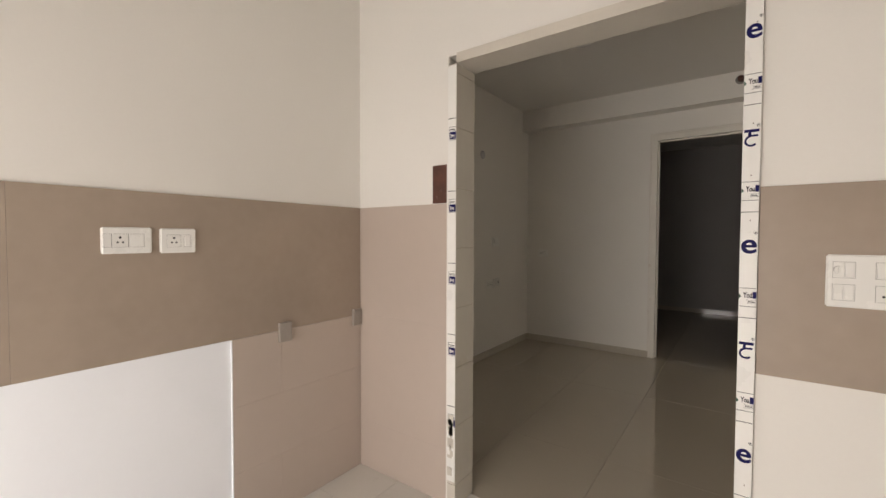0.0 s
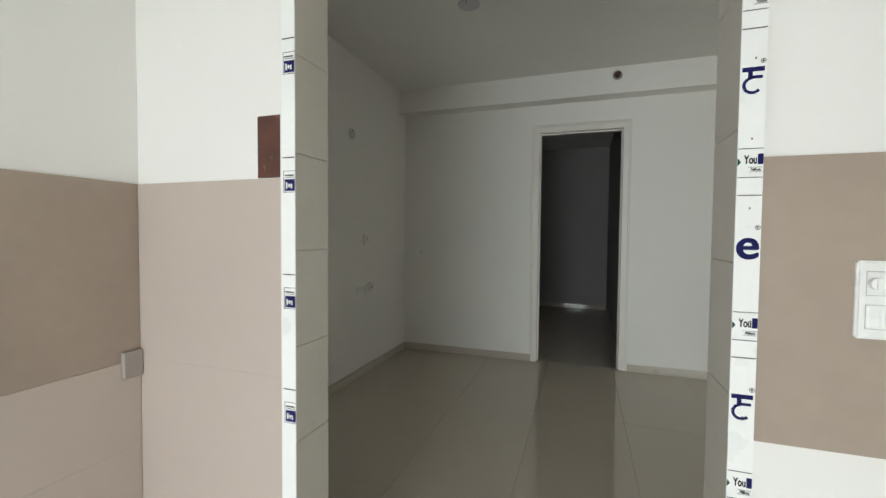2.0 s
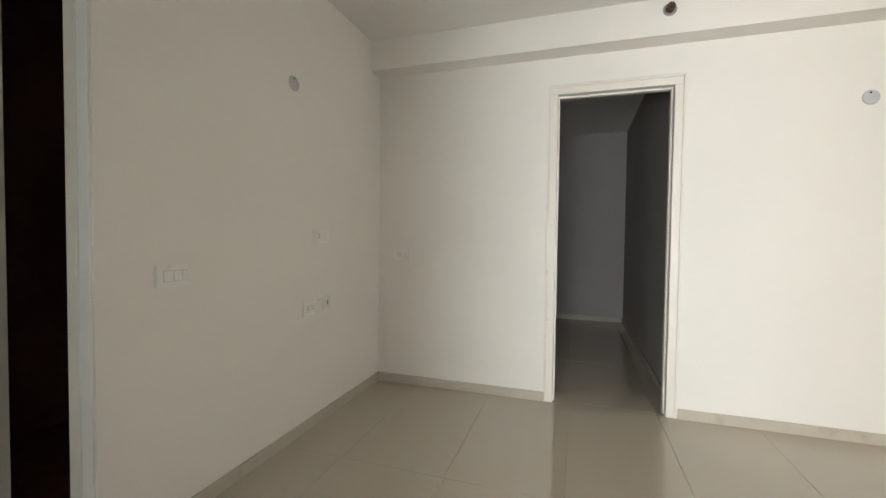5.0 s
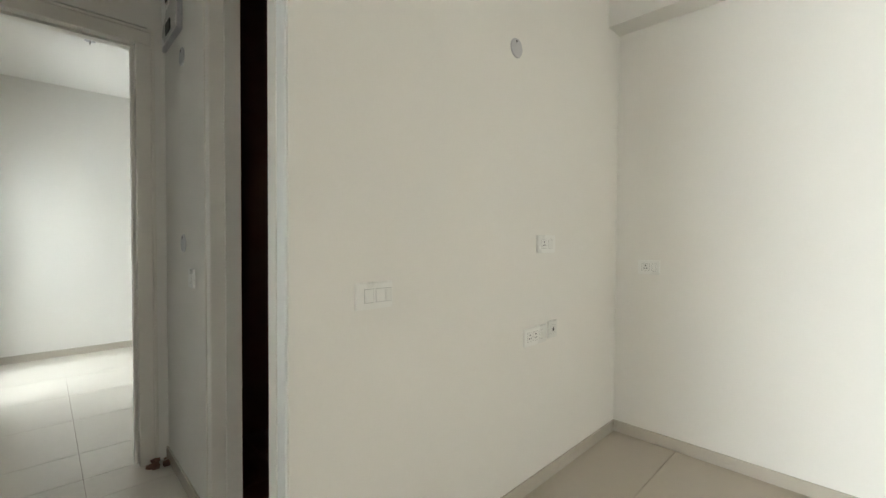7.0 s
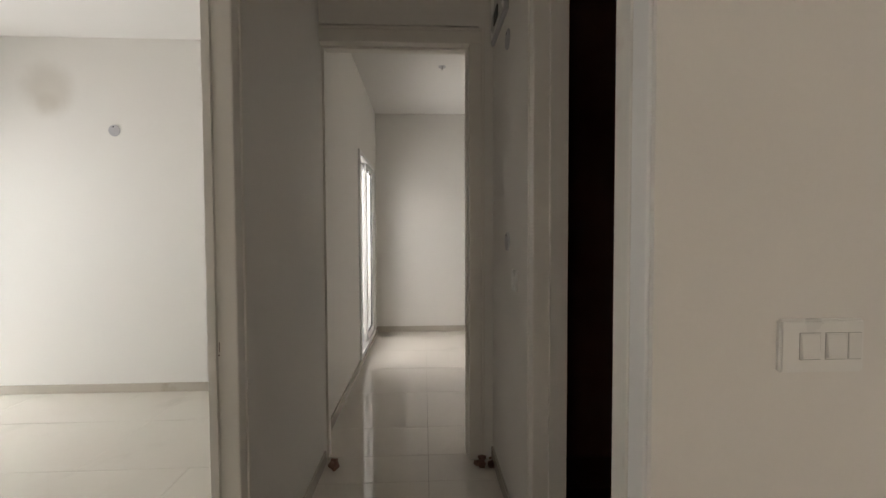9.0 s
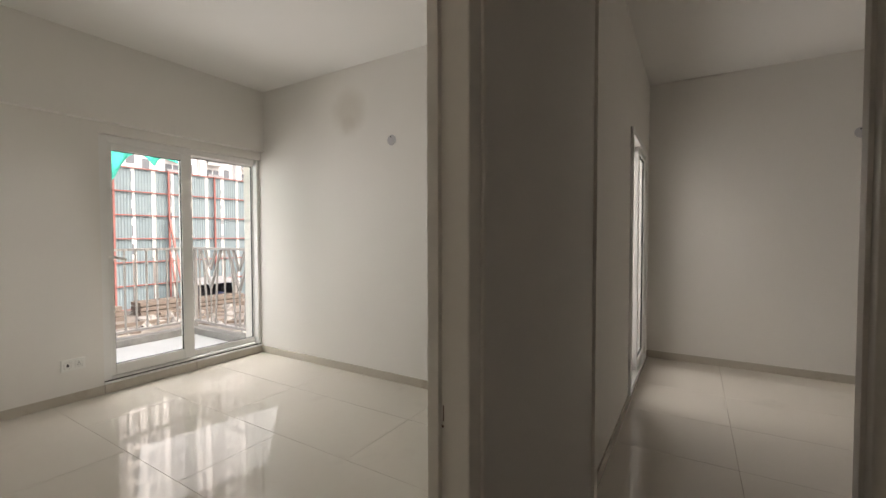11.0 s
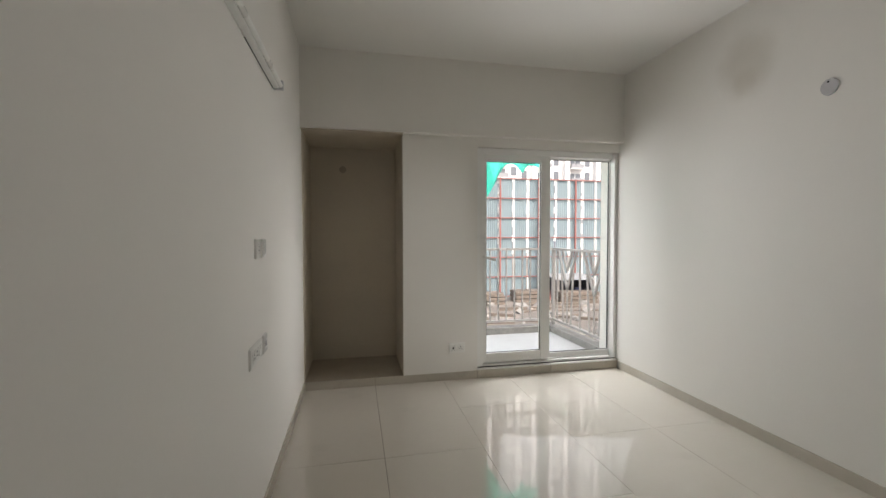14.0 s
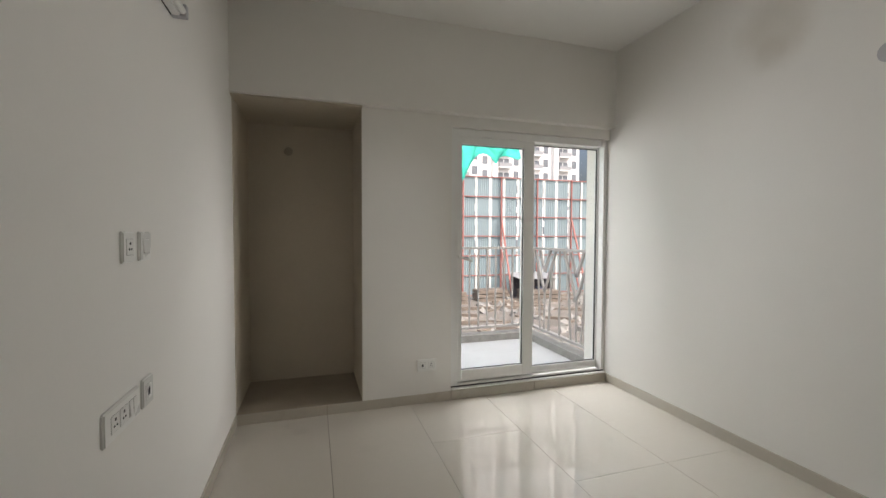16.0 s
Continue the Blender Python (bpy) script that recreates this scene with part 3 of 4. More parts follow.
def switch_plate(m, w, h, modules, label, rows=1, group="switch plates"):
    """modules: list of (kind, x centre, y centre, width); kinds: socket, switch, blank, jack, knob."""
    ob = thing("switch_plate", m, label, "switch plate", group)
    bm = boxes((-w / 2, w / 2, -h / 2, h / 2, 0, 0.009))
    es = [e for e in bm.edges if all(v.co.z > 0.004 for v in e.verts)] + [e for e in bm.edges if abs(e.verts[0].co.z - e.verts[1].co.z) > 0.004]
    bmesh.ops.bevel(bm, geom=es, offset=0.004, segments=3, affect="EDGES")
    part("cover", bm, M_PLASTIC, ob)
    for kd, x, y, mw in modules:
        mod = part("module", boxes((x - mw / 2, x + mw / 2, y - 0.0225, y + 0.0225, 0.0, 0.0104), bevel=0.0008), M_SOCKETBACK, ob)
        part("module_gap", boxes((x - mw / 2 - 0.0009, x + mw / 2 + 0.0009, y - 0.0234, y + 0.0234, 0.0, 0.00925)), M_KERB, ob)
        if kd == "socket":
            bm = bmesh.new()
            holes(bm, x, y, d=0.0105, z=0.0100)
            part("socket_holes", bm, M_HOLE, mod)
        elif kd == "switch":
            bm = boxes((x - mw / 2 + 0.0015, x + mw / 2 - 0.0015, y - 0.021, y + 0.021, 0.0, 0.0135), bevel=0.002)
            for v in bm.verts:
                if v.co.y > y + 0.01 and v.co.z > 0.01:
                    v.co.z -= 0.003
            part("rocker", bm, M_PLASTIC, mod)
        elif kd == "jack":
            bm = boxes((x - 0.007, x + 0.007, y - 0.011, y + 0.006, 0.009, 0.0112), (x - 0.0035, x + 0.0035, y + 0.006, y + 0.012, 0.009, 0.0112))
            part("jack_hole", bm, M_HOLE, mod)
        elif kd == "knob":
            bm = bmesh.new()
            disc(bm, 0.0115, 0.012, 0.015, 20, x, y)
            add_box(bm, x - 0.0025, x + 0.0025, y - 0.011, y + 0.011, 0.016, 0.025, bevel=0.001)
            part("knob", bm, M_PLASTIC, mod)
    return ob


switch_plate(on_wall(KX + 0.009, 0.893, 1.291, "+x"), 0.148, 0.092, [("socket", -0.022, 0, 0.046), ("switch", 0.026, 0, 0.046), ("blank", -0.058, 0, 0.022)], "white plate with a round-pin socket and switch on brown tiles")
switch_plate(on_wall(KX + 0.009, 1.054, 1.289, "+x"), 0.122, 0.092, [("socket", -0.016, 0, 0.046), ("switch", 0.031, 0, 0.024)], "white plate with a socket and narrow switch on brown tiles")
switch_plate(on_wall(0.360, J0 - 0.009, 1.186, "-y"), 0.226, 0.150, [("switch", -0.026 - 0.038, 0.032, 0.023), ("knob", -0.049 - 0.038, 0.032, 0.023), ("switch", -0.049 - 0.038, -0.032, 0.023), ("switch", -0.026 - 0.038, -0.032, 0.023), ("switch", 0.0, 0.032, 0.023), ("switch", 0.023, 0.032, 0.023), ("socket", 0.012, -0.032, 0.046), ("switch", 0.062, 0.032, 0.023), ("switch", 0.085, 0.032, 0.023), ("switch", 0.062, -0.032, 0.023), ("switch", 0.085, -0.032, 0.023)], "large white two-row plate with switches, knob and socket")
switch_plate(on_wall(LX, 3.345, 1.083, "+x"), 0.152, 0.092, [("switch", -0.024, 0, 0.036), ("switch", 0.022, 0, 0.036), ("blank", 0.056, 0, 0.022)], "white plate with two wide switches on the dining wall")
switch_plate(on_wall(LX, 4.415, 1.252, "+x"), 0.17, 0.092, [("socket", -0.028, 0, 0.046), ("blank", 0.035, 0, 0.046)], "white plate with a socket and blank module")
switch_plate(on_wall(LX, 4.325, 0.79, "+x"), 0.20, 0.092, [("socket", -0.055, 0, 0.046), ("socket", -0.005, 0, 0.046), ("switch", 0.045, 0, 0.024)], "white plate with two sockets and a switch")
switch_plate(on_wall(LX, 4.485, 0.80, "+x"), 0.09, 0.092, [("jack", 0.0, 0, 0.046)], "small white plate with an aerial jack")
switch_plate(on_wall(-1.957, FY, 1.105, "-y"), 0.13, 0.09, [("socket", -0.018, 0, 0.046), ("switch", 0.032, 0, 0.024)], "white plate with a socket and switch beside the corner")
switch_plate(on_wall(-3.224, CY1, 1.081, "-y"), 0.09, 0.09, [("switch", 0, 0, 0.046)], "small white switch plate in the corridor")
switch_plate(on_wall(BX1, -0.011, 1.254, "-x"), 0.088, 0.089, [("socket", 0, 0, 0.046)], "small white socket plate on the bedroom wall")
switch_plate(on_wall(BX1, -0.129, 1.254, "-x"), 0.088, 0.089, [("switch", 0, 0, 0.046)], "small white switch plate on the bedroom wall")
switch_plate(on_wall(BX1, 0.053, 0.795, "-x"), 0.222, 0.089, [("socket", -0.052, 0, 0.046), ("socket", 0.0, 0, 0.046), ("switch", 0.046, 0, 0.024), ("blank", 0.076, 0, 0.022)], "long white plate with two sockets and a switch")
switch_plate(on_wall(BX1, -0.126, 0.797, "-x"), 0.082, 0.089, [("jack", 0, 0, 0.046)], "small white plate with an aerial jack")
switch_plate(on_wall(-3.294, WY, 0.295, "+y"), 0.15, 0.092, [("socket", 0.034, 0, 0.046), ("jack", -0.034, 0, 0.046)], "white plate with a jack and socket beside the balcony door")


# ---- round cover caps, sprinkler, lights ----
def cover_cap(m, r, label):
    ob = thing("cover_cap", m, label, "cover cap", "round cover caps")
    bm = bmesh.new()
    disc(bm, r, 0.006, 0.003, 28)
    part("cap", bm, M_CAP, ob)
    bm = bmesh.new()
    disc(bm, 0.006, 0.002, 0.0068, 10, -r * 0.1, r * 0.62)
    part("screw_hole", bm, M_HOLE, ob)


cover_cap(on_wall(LX, 4.140, 2.168, "+x"), 0.045, "round grey plastic cover cap high on the dining wall")
cover_cap(on_wall(1.168, FY, 2.15, "-y"), 0.045, "round grey plastic cover cap beside the main door")
cover_cap(on_wall(-3.385, CY1, 2.166, "-y"), 0.045, "round grey plastic cover cap under the fuse box")
cover_cap(on_wall(-3.385, CY1, 1.245, "-y"), 0.045, "round grey plastic cover cap on the corridor wall")
cover_cap(on_wall(BX0, 0.190, 2.121, "+x"), 0.046, "round grey plastic cover cap on the bedroom wall")
cover_cap(on_wall(-6.93, 3.656, 2.158, "+x"), 0.046, "round grey plastic cover cap on the second bedroom wall")
cover_cap(pose(-1.008, 3.712, H, 180, 0, 0), 0.075, "round grey cover cap on the dining ceiling")
cover_cap(pose(0.173, 3.86, H, 180, 0, 0), 0.075, "round grey cover cap on the dining ceiling")
cap = thing("pipe_plug", on_wall(BX0, 1.289, 0.135, "+x"), "small orange-brown pipe plug above the skirting", "plug")
bm = bmesh.new()
disc(bm, 0.014, 0.012, 0.006, 16)
part("plug", bm, M_PLANK, cap)
sp = thing("sprinkler_stub", on_wall(0.017, 5.11, 2.77, "-y"), "brass sprinkler pipe stub in a dark hole in the beam", "sprinkler")
bm = bmesh.new()
disc(bm, 0.042, 0.004, 0.002, 24)
part("hole", bm, M_KERB, sp)
bm = bmesh.new()
disc(bm, 0.026, 0.05, 0.025, 18)
disc(bm, 0.014, 0.02, 0.058, 14)
part("stub", bm, M_RUST, sp)
nb = thing("niche_patch", on_wall(-2.28, -2.31, 1.98, "+y"), "small brownish round patch on the niche wall", "patch")
bm = bmesh.new()
disc(bm, 0.035, 0.003, 0.0015, 20)
part("patch", bm, M_CEMENT, nb)
hook = thing("fan_hook", pose(-5.40, 2.84, H), "small dark ceiling fan hook", "hook")
bm = bmesh.new()
for i in range(12):
    a0, a1 = math.tau * i / 12, math.tau * (i + 1) / 12
    rod(bm, (0.02 * math.cos(a0), 0, -0.015 + 0.015 * math.sin(a0)), (0.02 * math.cos(a1), 0, -0.015 + 0.015 * math.sin(a1)), 0.004, 8)
part("ring", bm, M_RAIL, hook)
hb = bmesh.new()
disc(hb, 0.035, 0.006, -0.003, 20)
part("plate", hb, M_CAP, hook)

tube = thing("tube_light", pose(BX1, -0.145, 2.142), "white slim tube light batten on the bedroom wall, switched off", "tube light")
part("batten", boxes((-0.032, 0, -0.31, 0.89, -0.022, 0.022), bevel=0.004), M_UPVC, tube)
bm = bmesh.new()
rod(bm, (-0.040, -0.295, -0.004), (-0.040, 0.87, -0.004), 0.013, 14)
part("tube", bm, M_PLASTIC, tube)
part("end_cap", boxes((-0.054, 0, -0.325, -0.295, -0.024, 0.024), bevel=0.004), M_CAP, tube)
part("end_cap", boxes((-0.054, 0, 0.87, 0.90, -0.024, 0.024), bevel=0.004), M_CAP, tube)
# black rod drawn as the shadow in the gap behind the batten
bm = bmesh.new()
rod(bm, (-0.003, -0.29, -0.024), (-0.003, 0.3, -0.026), 0.002, 8)
part("gap_shadow", bm, M_HOLE, tube)

box = thing("fuse_box", on_wall(-3.56, CY1, 2.45, "-y"), "white distribution box with black breakers in the corridor", "fuse box")
part("case", boxes((-0.19, 0.19, -0.155, 0.155, 0, 0.018), bevel=0.005), M_CAP, box)
part("door", boxes((-0.17, 0.17, -0.135, 0.135, 0.018, 0.024), bevel=0.003), M_PLASTIC, box)
part("breaker", boxes((-0.05, 0.05, -0.115, -0.055, 0.024, 0.03), bevel=0.002), M_HOLE, box)
part("breaker", boxes((-0.05, 0.05, 0.055, 0.115, 0.024, 0.03), bevel=0.002), M_HOLE, box)

# ---- main door leaf, folded back near the far wall ----
md = thing("main_door", pose(1.475, 5.225, 0, 0, 0, -9), "dark brown laminate door leaf standing open, steel lever handle", "door")
part("leaf", boxes((0.006, 1.0, -0.045, 0, 0.012, 2.36), bevel=0.002), M_DARKDOOR, md)
part("edge_strip", boxes((0, 0.006, -0.045, 0, 0.012, 2.36)), M_DOOREDGE, md, "bare light timber edge")
hd = bmesh.new()
disc(hd, 0.026, 0.008, 0.004, 20)
rod(hd, (0, 0, 0.0), (0, 0, 0.05), 0.009, 12)
rod(hd, (-0.005, 0, 0.05), (0.12, 0, 0.05), 0.009, 12)
ho = part("lever_handle", hd, M_STEEL, md)
ho.matrix_basis = pose(0.065, -0.045, 1.02, 90, 0, 0)
kh = bmesh.new()
disc(kh, 0.026, 0.010, 0.005, 20)
ko = part("lock_rose", kh, M_STEEL, md)
ko.matrix_basis = pose(0.065, -0.045, 0.91, 90, 0, 0)
part("latch_plate", boxes((-0.002, 0.0, -0.035, -0.010, 0.93, 1.10)), M_STEEL, md)
bell = thing("door_phone", on_wall(1.47, FY, 1.92, "-y"), "slim white wall box behind the main door", "wall box")
part("case", boxes((-0.035, 0.035, -0.19, 0.19, 0, 0.04), bevel=0.005), M_UPVC, bell)


# ---- sliding glazed doors ----
def sash(parent, name, x0, x1, z0, z1, y, st_l, st_r, bot, top):
    s = part(name, boxes((x0, x0 + st_l, y, y + 0.04, z0, z1), (x1 - st_r, x1, y, y + 0.04, z0, z1), (x0 + st_l, x1 - st_r, y, y + 0.04, z0, z0 + bot), (x0 + st_l, x1 - st_r, y, y + 0.04, z1 - top, z1), bevel=0.004), M_UPVC, parent)
    g = boxes((x0 + st_l - 0.001, x0 + st_l + 0.005, y + 0.012, y + 0.028, z0 + bot, z1 - top), (x1 - st_r - 0.005, x1 - st_r + 0.001, y + 0.012, y + 0.028, z0 + bot, z1 - top), (x0 + st_l, x1 - st_r, y + 0.012, y + 0.028, z0 + bot - 0.001, z0 + bot + 0.005), (x0 + st_l, x1 - st_r, y + 0.012, y + 0.028, z1 - top - 0.005, z1 - top + 0.001))
    part("gasket", g, M_GASKET, s)
    p = part("pane", boxes((x0 + st_l, x1 - st_r, y + 0.018, y + 0.022, z0 + bot, z1 - top)), M_GLASS, s)
    p.visible_shadow = False
    return s


win = thing("window_1", pose(0, 0, 0), "white upvc sliding balcony door with clear glass", "sliding door")
win["kind"] = "structure"
part("window_frame", boxes((-3.555, -3.492, -1.80, -1.668, 0.075, 2.118), (-4.938, -4.908, -1.80, -1.668, 0.075, 2.118), (-4.875, -3.555, -1.80, -1.668, 2.062, 2.118), (-4.875, -3.555, -1.80, -1.668, 0.075, 0.112), bevel=0.003), M_UPVC, win)
part("track", boxes((-4.875, -3.555, -1.707, -1.702, 0.112, 0.126), (-4.875, -3.555, -1.757, -1.752, 0.112, 0.126)), M_STEEL, win)
part("threshold_strip", boxes((-4.935, -3.495, -1.666, WY - 0.001, 0.072, 0.086), bevel=0.003), M_UPVC, win)
part("seal_line", boxes((-4.93, -3.50, -1.667, -1.664, 0.087, 0.096)), M_GASKET, win)
s1 = sash(win, "sliding_sash", -4.228, -3.535, 0.122, 2.064, -1.722, 0.092, 0.055, 0.088, 0.062)
sash(win, "fixed_sash", -4.935, -4.155, 0.112, 2.098, -1.778, 0.036, 0.075, 0.05, 0.045)
hd = boxes((-3.575, -3.548, -1.682, -1.672, 1.03, 1.17), bevel=0.003)
beam_between(hd, (-3.561, -1.676, 1.12), (-3.561, -1.648, 1.12), 0.014, 0.014)
beam_between(hd, (-3.555, -1.650, 1.122), (-3.665, -1.642, 1.085), 0.012, 0.02)
part("handle", hd, M_PLASTIC, s1)

win2 = thing("window_2", pose(0, 0, 0), "white upvc sliding glazed door in the second bedroom", "sliding door")
win2["kind"] = "structure"
part("window_frame", boxes((-6.618, -6.57, 1.93, 2.06, 0.072, 2.098), (-5.50, -5.452, 1.93, 2.06, 0.072, 2.098), (-6.57, -5.50, 1.93, 2.06, 2.05, 2.098), (-6.57, -5.50, 1.93, 2.06, 0.072, 0.11), bevel=0.003), M_UPVC, win2)
sash(win2, "fixed_sash", -6.57, -6.0, 0.11, 2.05, 2.0, 0.05, 0.05, 0.07, 0.05)
sash(win2, "sliding_sash", -6.06, -5.50, 0.11, 2.05, 1.95, 0.05, 0.05, 0.07, 0.05)

# ---- balcony ----
structure("balcony_floor", boxes((-5.0, -2.7, -3.2, -1.90, -0.15, 0.0)), M_CONC, "pale grey balcony floor", "floor")
structure("balcony_kerb", boxes((-5.16, -2.7, -3.36, -3.2, -0.15, 0.085), (-5.16, -5.0, -3.2, -1.95, -0.15, 0.085), bevel=0.008), M_KERB, "rough grey cement kerb around the balcony", "kerb")
structure("balcony_wall", boxes((-2.7, -2.55, -3.36, -2.42, -0.15, H)), M_TOWER, "painted wall at the balcony's end")
structure("threshold_outside", boxes((-4.94, -3.49, -1.90, -1.80, -0.1, 0.072)), M_CONC, "cement step under the balcony door", "step")
rail = thing("balcony_railing", pose(0, 0, 0), "grey painted steel balcony railing with chevron bars", "railing")
RX, RY, RT, RB = -5.08, -3.28, 1.13, 0.16
for nm, a, b in (("top_rail", (RX, RY, RT), (-2.7, RY, RT)), ("bottom_rail", (RX, RY, RB), (-2.7, RY, RB)), ("top_rail", (RX, RY, RT), (RX, -1.95, RT)), ("bottom_rail", (RX, RY, RB), (RX, -1.95, RB))):
    part(nm, beam_between(bmesh.new(), a, b, 0.05, 0.028), M_RAIL, rail)


def bar(p, q, nm="baluster", w=0.018):
    part(nm, beam_between(bmesh.new(), p, q, w, w), M_RAIL, rail)


def chevron(ax, c):
    """A V of slanted bars, hung between two top points, with a smaller one inside."""
    def P(u, z):
        return (c + u, RY, z) if ax == "x" else (RX, c + u, z)
    for w, zt in ((0.24, 0.62), (0.13, 0.86)):
        bar(P(-w, RT), P(0, zt), "chevron_bar", 0.026)
        bar(P(w, RT), P(0, zt), "chevron_bar", 0.026)
    bar(P(-0.09, RB), P(-0.16, 0.97), "chevron_bar", 0.02)
    bar(P(0.09, RB), P(0.16, 0.97), "chevron_bar", 0.02)
    bar(P(0, RB), P(0, 0.62))


for i in range(21):
    x = RX + 0.115 * i
    if abs(x + 3.85) > 0.2 and x < -2.72:
        bar((x, RY, RB), (x, RY, RT))
chevron("x", -3.85)
for i in range(12):
    y = RY + 0.115 * i
    if y < -1.97 and min(abs(y + 2.9), abs(y + 2.28)) > 0.2:
        bar((RX, y, RB), (RX, y, RT))
chevron("y", -2.9)
chevron("y", -2.28)
for x, y in ((RX, RY), (-3.9, RY), (-2.75, RY), (RX, -2.0)):
    part("post", boxes((x - 0.02, x + 0.02, y - 0.02, y + 0.02, 0.085, RT)), M_RAIL, rail)

# green safety net, hanging in folds from the edge of the slab above
net = bmesh.new()
NX, NZ = 46, 16
grid = []
for i in range(NX + 1):
    u = i / NX
    w = min(1, max(0, (u - 0.40) / 0.22))
    low = 1.84 + 0.42 * w * w * (3 - 2 * w) + 0.045 * math.sin(u * 31) + 0.03 * math.sin(u * 13 + 1)
    col = []
    for j in range(NZ + 1):
        v = j / NZ
        z = 2.75 + (low - 2.75) * v
        y = -3.42 + 0.06 * math.sin(u * 26 + 2 * v) * v + 0.05 * noise.noise(Vector((u * 9, v * 4, 3)))
        col.append(net.verts.new((-3.55 - 1.45 * u + 0.02 * math.sin(v * 9 + u * 20), y, z)))
    grid.append(col)
for i in range(NX):
    for j in range(NZ):
        net.faces.new((grid[i][j], grid[i + 1][j], grid[i + 1][j + 1], grid[i][j + 1]))
nets = thing("safety_net", pose(0, 0, 0), "crumpled teal green construction safety net above the balcony", "safety net")
no = part("net", net, M_NET, nets)
sol = no.modifiers.new("thickness", "SOLIDIFY")
sol.thickness = 0.006
npipe = part("hanging_pipe", rod(bmesh.new(), (-5.3, -3.42, 2.76), (-2.56, -3.42, 2.76), 0.022, 12), M_RAIL, nets)

# ---- building site outside ----
GZ = -2.4
structure("ground", boxes((-600, 600, -700, 60, GZ - 0.5, GZ)), M_EARTH, "brown earth of the building site", "ground")
fence = thing("site_fence", pose(-11.0, -22.0, GZ), "tall grey-green corrugated sheet hoarding on red steel frame", "hoarding")


def corrugated(w, h, pitch=0.19, amp=0.022):
    bm = bmesh.new()
    n = max(2, int(w / pitch * 4))
    prev = None
    for i in range(n + 1):
        x = w * i / n
        y = amp * (1 if (i // 2) % 2 == 0 else -1)
        a, b = bm.verts.new((x, y, 0)), bm.verts.new((x, y, h))
        if prev:
            bm.faces.new((prev[0], a, b, prev[1]))
        prev = (a, b)
    return bm


sheet = to_mesh("sheet", corrugated(0.80, 1.24, 0.13, 0.012), M_SHEET)
# white strips painted as the bright sky showing between the sheets
stripm = to_mesh("sky_gap_strip", boxes((0, 0.11, -0.02, 0.02, 0, 1.24)), M_SKYGAP)
RH = 1.20
for c in range(-11, 14):
    for r in range(6):
        s = new("sheet", sheet)
        s.parent = fence
        s.matrix_basis = Matrix.Translation((c * 0.93 + 0.12, 0.02 * (r % 2), r * RH))
        if (c * 7 + r * 3) % 11 != 0:
            s = new("sky_gap_strip", stripm)
            s.parent = fence
            s.matrix_basis = Matrix.Translation((c * 0.93 - 0.04 + 0.02 * math.sin(c * 3 + r), 0.05, r * RH))
for r in range(7):
    part("rail", boxes((-10.3, 13.2, 0.06, 0.12, r * RH - 0.02, r * RH + 0.035)), M_RED, fence)
for i, x in enumerate([-10 + 2.5 * q for q in range(10)]):
    part("post", boxes((x - 0.04, x + 0.04, 0.14, 0.22, 0, 7.25)), M_RED, fence)
    if i % 2 == 1:
        part("brace", beam_between(bmesh.new(), (x, 0.25, 4.6), (x + 0.3, 2.4, 0), 0.09, 0.09), M_RED, fence)
        part("brace", beam_between(bmesh.new(), (x, 0.25, 2.8), (x + 0.15, 1.4, 0), 0.07, 0.07), M_RED, fence)

rng = random.Random(5)
for i in range(60):
    x, y = rng.uniform(-20, -3), rng.uniform(-20.5, -11)
    w, h, ln = rng.uniform(0.1, 0.2), rng.uniform(0.05, 0.16), rng.uniform(1.2, 3.2)
    pl = thing("timber_plank", pose(x, y, GZ, 0, 0, rng.uniform(-40, 40)), "loose brown timber plank on the building site ground", "plank", "site planks")
    part("board", boxes((-ln / 2, ln / 2, -w / 2, w / 2, 0, h), bevel=0.01), M_PLANK, pl)
for i, (x, y, s) in enumerate(((-9.2, -19.5, 1.0), (-12.0, -20.0, 0.9), (-7.0, -18.5, 0.8), (-14.5, -19.0, 1.1))):
    st = thing("timber_stack", pose(x, y, GZ, 0, 0, rng.uniform(-10, 10)), "stacked orange-brown formwork timber on the building site", "timber stack", "timber stacks")
    for a in range(4):
        for b in range(3):
            part("board", boxes((-1.0 * s + rng.uniform(-0.1, 0.1), 1.0 * s, a * 0.26 - 0.5, a * 0.26 - 0.27, b * 0.22, b * 0.22 + 0.17)), M_PLANK, st)
shed = thing("site_shed", pose(-14.6, -20.0, GZ) @ Matrix.Scale(0.75, 4), "dark site shed under a sloping tin roof", "shed")
for x, y in ((-1.4, -0.9), (1.4, -0.9), (-1.4, 0.9), (1.4, 0.9)):
    part("post", boxes((x - 0.06, x + 0.06, y - 0.06, y + 0.06, 0, 1.75)), M_RAIL, shed)
part("back_wall", boxes((-1.4, 1.4, -0.95, -0.85, 0, 1.6)), M_SHED, shed)
part("side_wall", boxes((-1.45, -1.35, -0.85, 0.85, 0, 1.5)), M_SHED, shed)
rf = corrugated(3.3, 2.4)
for v in rf.verts:
    v.co = Vector((v.co.x - 1.65, v.co.z - 1.2, 1.78 + v.co.y - 0.12 * (v.co.z - 1.2)))
part("roof", rf, M_TIN, shed)
part("tarpaulin", boxes((0.1, 1.35, 0.3, 0.8, 0.0, 0.75), bevel=0.06), M_BLUE, shed)
part("drum", rod(bmesh.new(), (-0.6, 0.2, 0), (-0.6, 0.2, 0.9), 0.3, 18), M_BLUE, shed)
rub = bmesh.new()
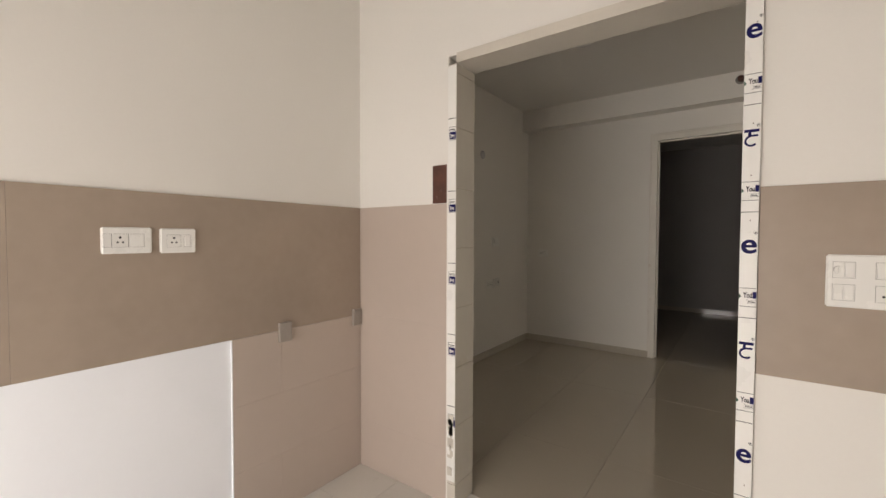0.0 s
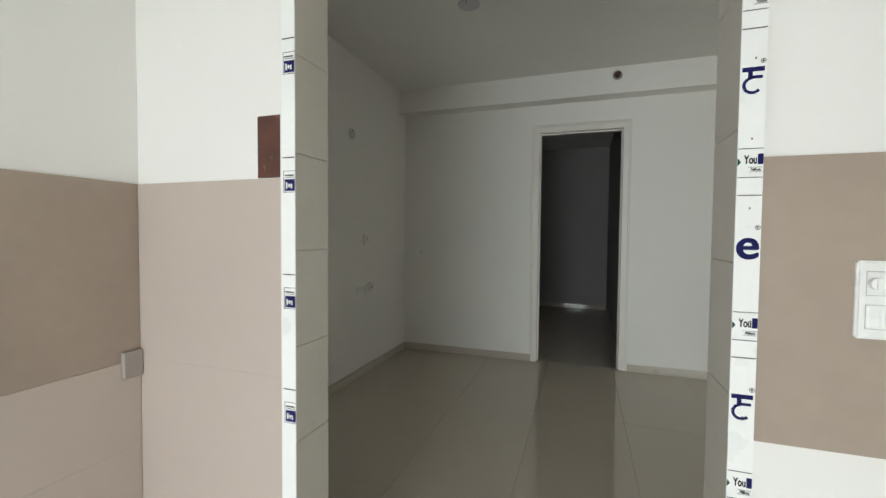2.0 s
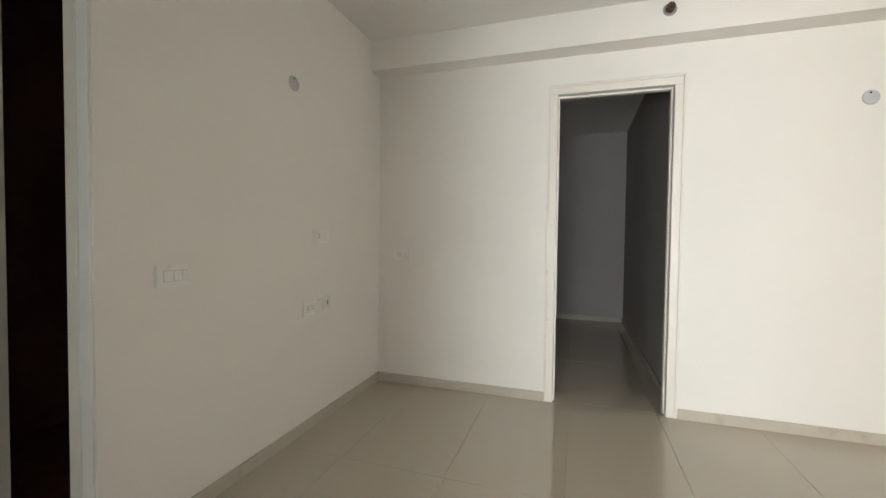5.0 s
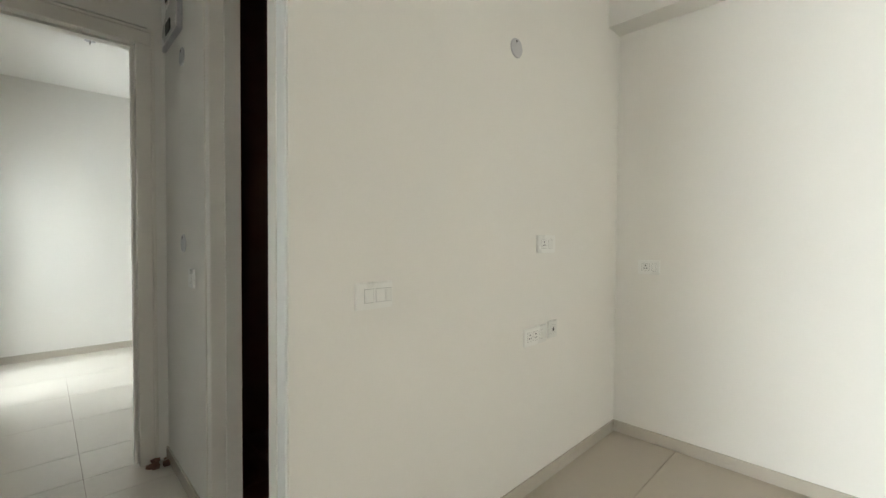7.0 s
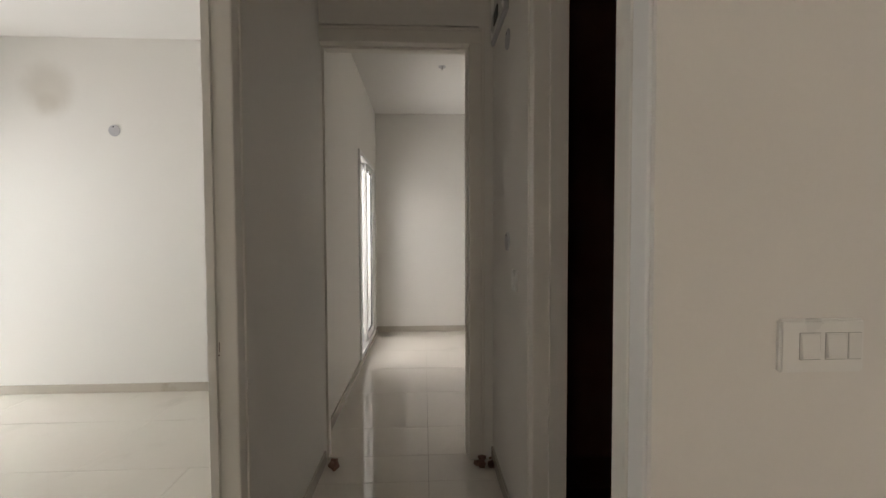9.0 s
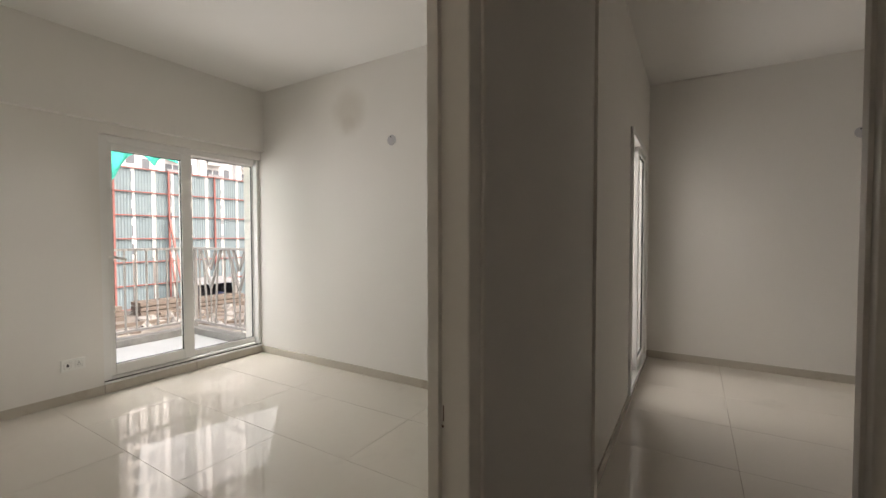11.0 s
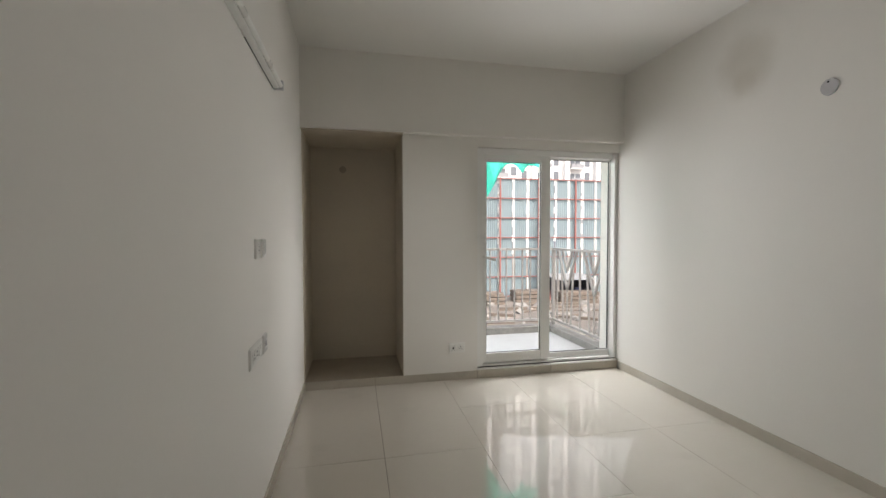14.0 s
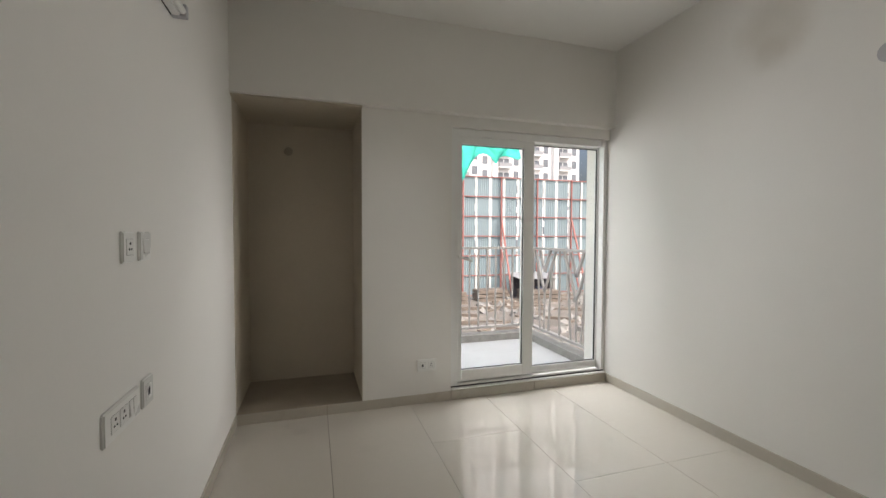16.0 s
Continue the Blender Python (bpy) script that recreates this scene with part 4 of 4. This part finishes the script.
for i in range(420):
    x, y, r = rng.uniform(-24, -2), rng.uniform(-21.5, -8), rng.uniform(0.05, 0.26)
    for v in bmesh.ops.create_icosphere(rub, subdivisions=1, radius=r, matrix=Matrix.Translation((x, y, GZ)))["verts"]:
        v.co += Vector((rng.uniform(-1, 1), rng.uniform(-1, 1), rng.uniform(-1, 1))) * r * 0.4
        v.co.z = max(v.co.z, GZ - 0.02)
tagged(part("rubble", rub, M_KERB), "grey-brown broken masonry rubble strewn on the site", "rubble", kind="stuff")


# ---- far apartment towers ----
def tower(m, storeys, bays, label):
    ob = thing("apartment_tower", m, label, "apartment building", "far towers")
    ob.matrix_world = m
    w = sum(b for _, b in bays)
    fh = 3.05
    part("wall", boxes((0, w, -14, 0, 0, storeys * fh + 1.2)), M_TOWER, ob)
    part("roof", boxes((-0.3, w + 0.3, -14.3, 0.3, storeys * fh + 1.2, storeys * fh + 1.5)), M_TOWER2, ob)
    win_m = to_mesh("window", boxes((0, 1.2, 0, 0.05, 0, 1.75)), M_PANE)
    slab_m, par_m, fin_m = {}, {}, to_mesh("jali_block", boxes((0, 0.45, 0, 0.25, 0, 0.45)), M_TOWER2)
    x = 0.0
    for kd, bw in bays:
        if kd == "balcony" and bw not in slab_m:
            slab_m[bw] = to_mesh("balcony_slab", boxes((0.1, bw - 0.1, 0, 1.3, 0, 0.24)), M_TOWER)
            par_m[bw] = to_mesh("balcony_parapet", boxes((0.15, bw - 0.15, 1.22, 1.27, 0.24, 1.1), (0.15, 0.2, 0, 1.22, 0.24, 1.1), (bw - 0.2, bw - 0.15, 0, 1.22, 0.24, 1.1)), M_RAILGREY)
        if kd == "fin":
            part("fin", boxes((x + 0.2, x + bw - 0.2, 0, 1.2, 0, storeys * fh + 2.4)), M_TOWER, ob)
        for s in range(storeys):
            z = s * fh
            if kd == "balcony":
                for nm, me, dx, dz in (("balcony_slab", slab_m[bw], 0, 0), ("balcony_parapet", par_m[bw], 0, 0), ("window", win_m, 0.35, 0.4), ("window", win_m, bw - 1.55, 0.4)):
                    o = new(nm, me)
                    o.parent = ob
                    o.matrix_basis = Matrix.Translation((x + dx, 0, z + dz))
            elif kd == "plain":
                o = new("window", win_m)
                o.parent = ob
                o.matrix_basis = Matrix.Translation((x + bw / 2 - 0.6, 0, z + 0.8))
        x += bw
    return ob


BAYS = [("plain", 2.8), ("balcony", 3.3), ("fin", 1.5), ("plain", 2.6), ("balcony", 3.3), ("fin", 1.5), ("plain", 2.8), ("balcony", 3.3), ("fin", 1.5), ("plain", 2.6)]
tower(pose(-62, -82, GZ), 27, BAYS, "tall white apartment tower with stacked balconies, far away")
tower(pose(-35.5, -78, GZ), 27, BAYS, "tall white apartment tower beside a patterned screen, far away")
tower(pose(-9, -84, GZ), 26, BAYS, "tall white apartment tower behind the hoarding, far away")


# ---- floor tiles, last ----
def lay_tiles(name, label, material, x0, x1, y0, y1, ox, oy, step, long=None, shifted=()):
    """Tiles of step by long; the columns that begin at an x in shifted are laid half a tile on."""
    base = tagged(new(name), label, "floor tiles", kind="structure")
    meshes = {}
    g = 0.0006

    def cuts(lo, hi, o, step):
        k0 = math.floor((lo - o) / step)
        cs = [lo] + [o + step * (k0 + i) for i in range(1, 200) if lo + 0.02 < o + step * (k0 + i) < hi - 0.02] + [hi]
        return list(zip(cs, cs[1:]))

    long = long or step
    for a, b in cuts(x0, x1, ox, step):
        half = long / 2 if any(abs(a - q) < 0.05 for q in shifted) else 0.0
        for c, d in cuts(y0, y1, oy + half, long):
            key = (round(b - a, 3), round(d - c, 3))
            if key not in meshes:
                w, h = (b - a) / 2 - g, (d - c) / 2 - g
                bm = bmesh.new()
                lo = [bm.verts.new((sx * w, sy * h, -0.0035)) for sx, sy in ((-1, -1), (1, -1), (1, 1), (-1, 1))]
                hi = [bm.verts.new((sx * (w - 0.0008), sy * (h - 0.0008), 0)) for sx, sy in ((-1, -1), (1, -1), (1, 1), (-1, 1))]
                bm.faces.new(hi)
                for i in range(4):
                    bm.faces.new((lo[i], lo[(i + 1) % 4], hi[(i + 1) % 4], hi[i]))
                meshes[key] = to_mesh("floor_tile", bm, material)
            t = new("floor_tile", meshes[key])
            t.parent = base
            t.matrix_basis = Matrix.Translation(((a + b) / 2, (c + d) / 2, 0))
    return base


T = 0.608
FL = "glossy beige vitrified floor tiles with thin dark joints"
lay_tiles("floor_bedroom", FL, M_FLOOR, BX0, BX1, WY, 2.05, -2.56, -0.435, T, 1.2, (-3.776,))
lay_tiles("floor_second_bedroom", FL, M_FLOOR, -6.93, EX - 0.055, 2.05, 5.2, -3.585, 2.68, T, 1.2)
lay_tiles("floor_corridor", FL, M_FLOOR, EX - 0.055, LX, 2.05, CY1 + 0.1, -3.585, 2.68, T, 1.2)
lay_tiles("floor_dining", FL, M_FLOOR_DIM, LX, 4.2, J1 - 0.01, FY + 0.05, 0.043, FY - 0.02, T, 1.2)
lay_tiles("floor_living", FL, M_FLOOR_DIM, 0.87, 4.2, -2.5, J1 - 0.01, 0.043, FY - 0.02, T, 1.2)
lay_tiles("floor_passage", FL, M_FLOOR_DIM, -3.78, 0.15, FY + 0.05, 8.75, 0.043, FY - 0.02, T, 1.2)
lay_tiles("floor_bathroom", "dark brown bathroom floor tiles", M_BATH, EX, LX - 0.12, CY1 + 0.1, 4.9, EX, 3.15, 0.3)
lay_tiles("floor_kitchen", "matt cream kitchen floor tiles with dirty joints", M_KFLOOR, KX, 0.72, -1.45, J1 - 0.01, -1.412, 1.70, 0.30)
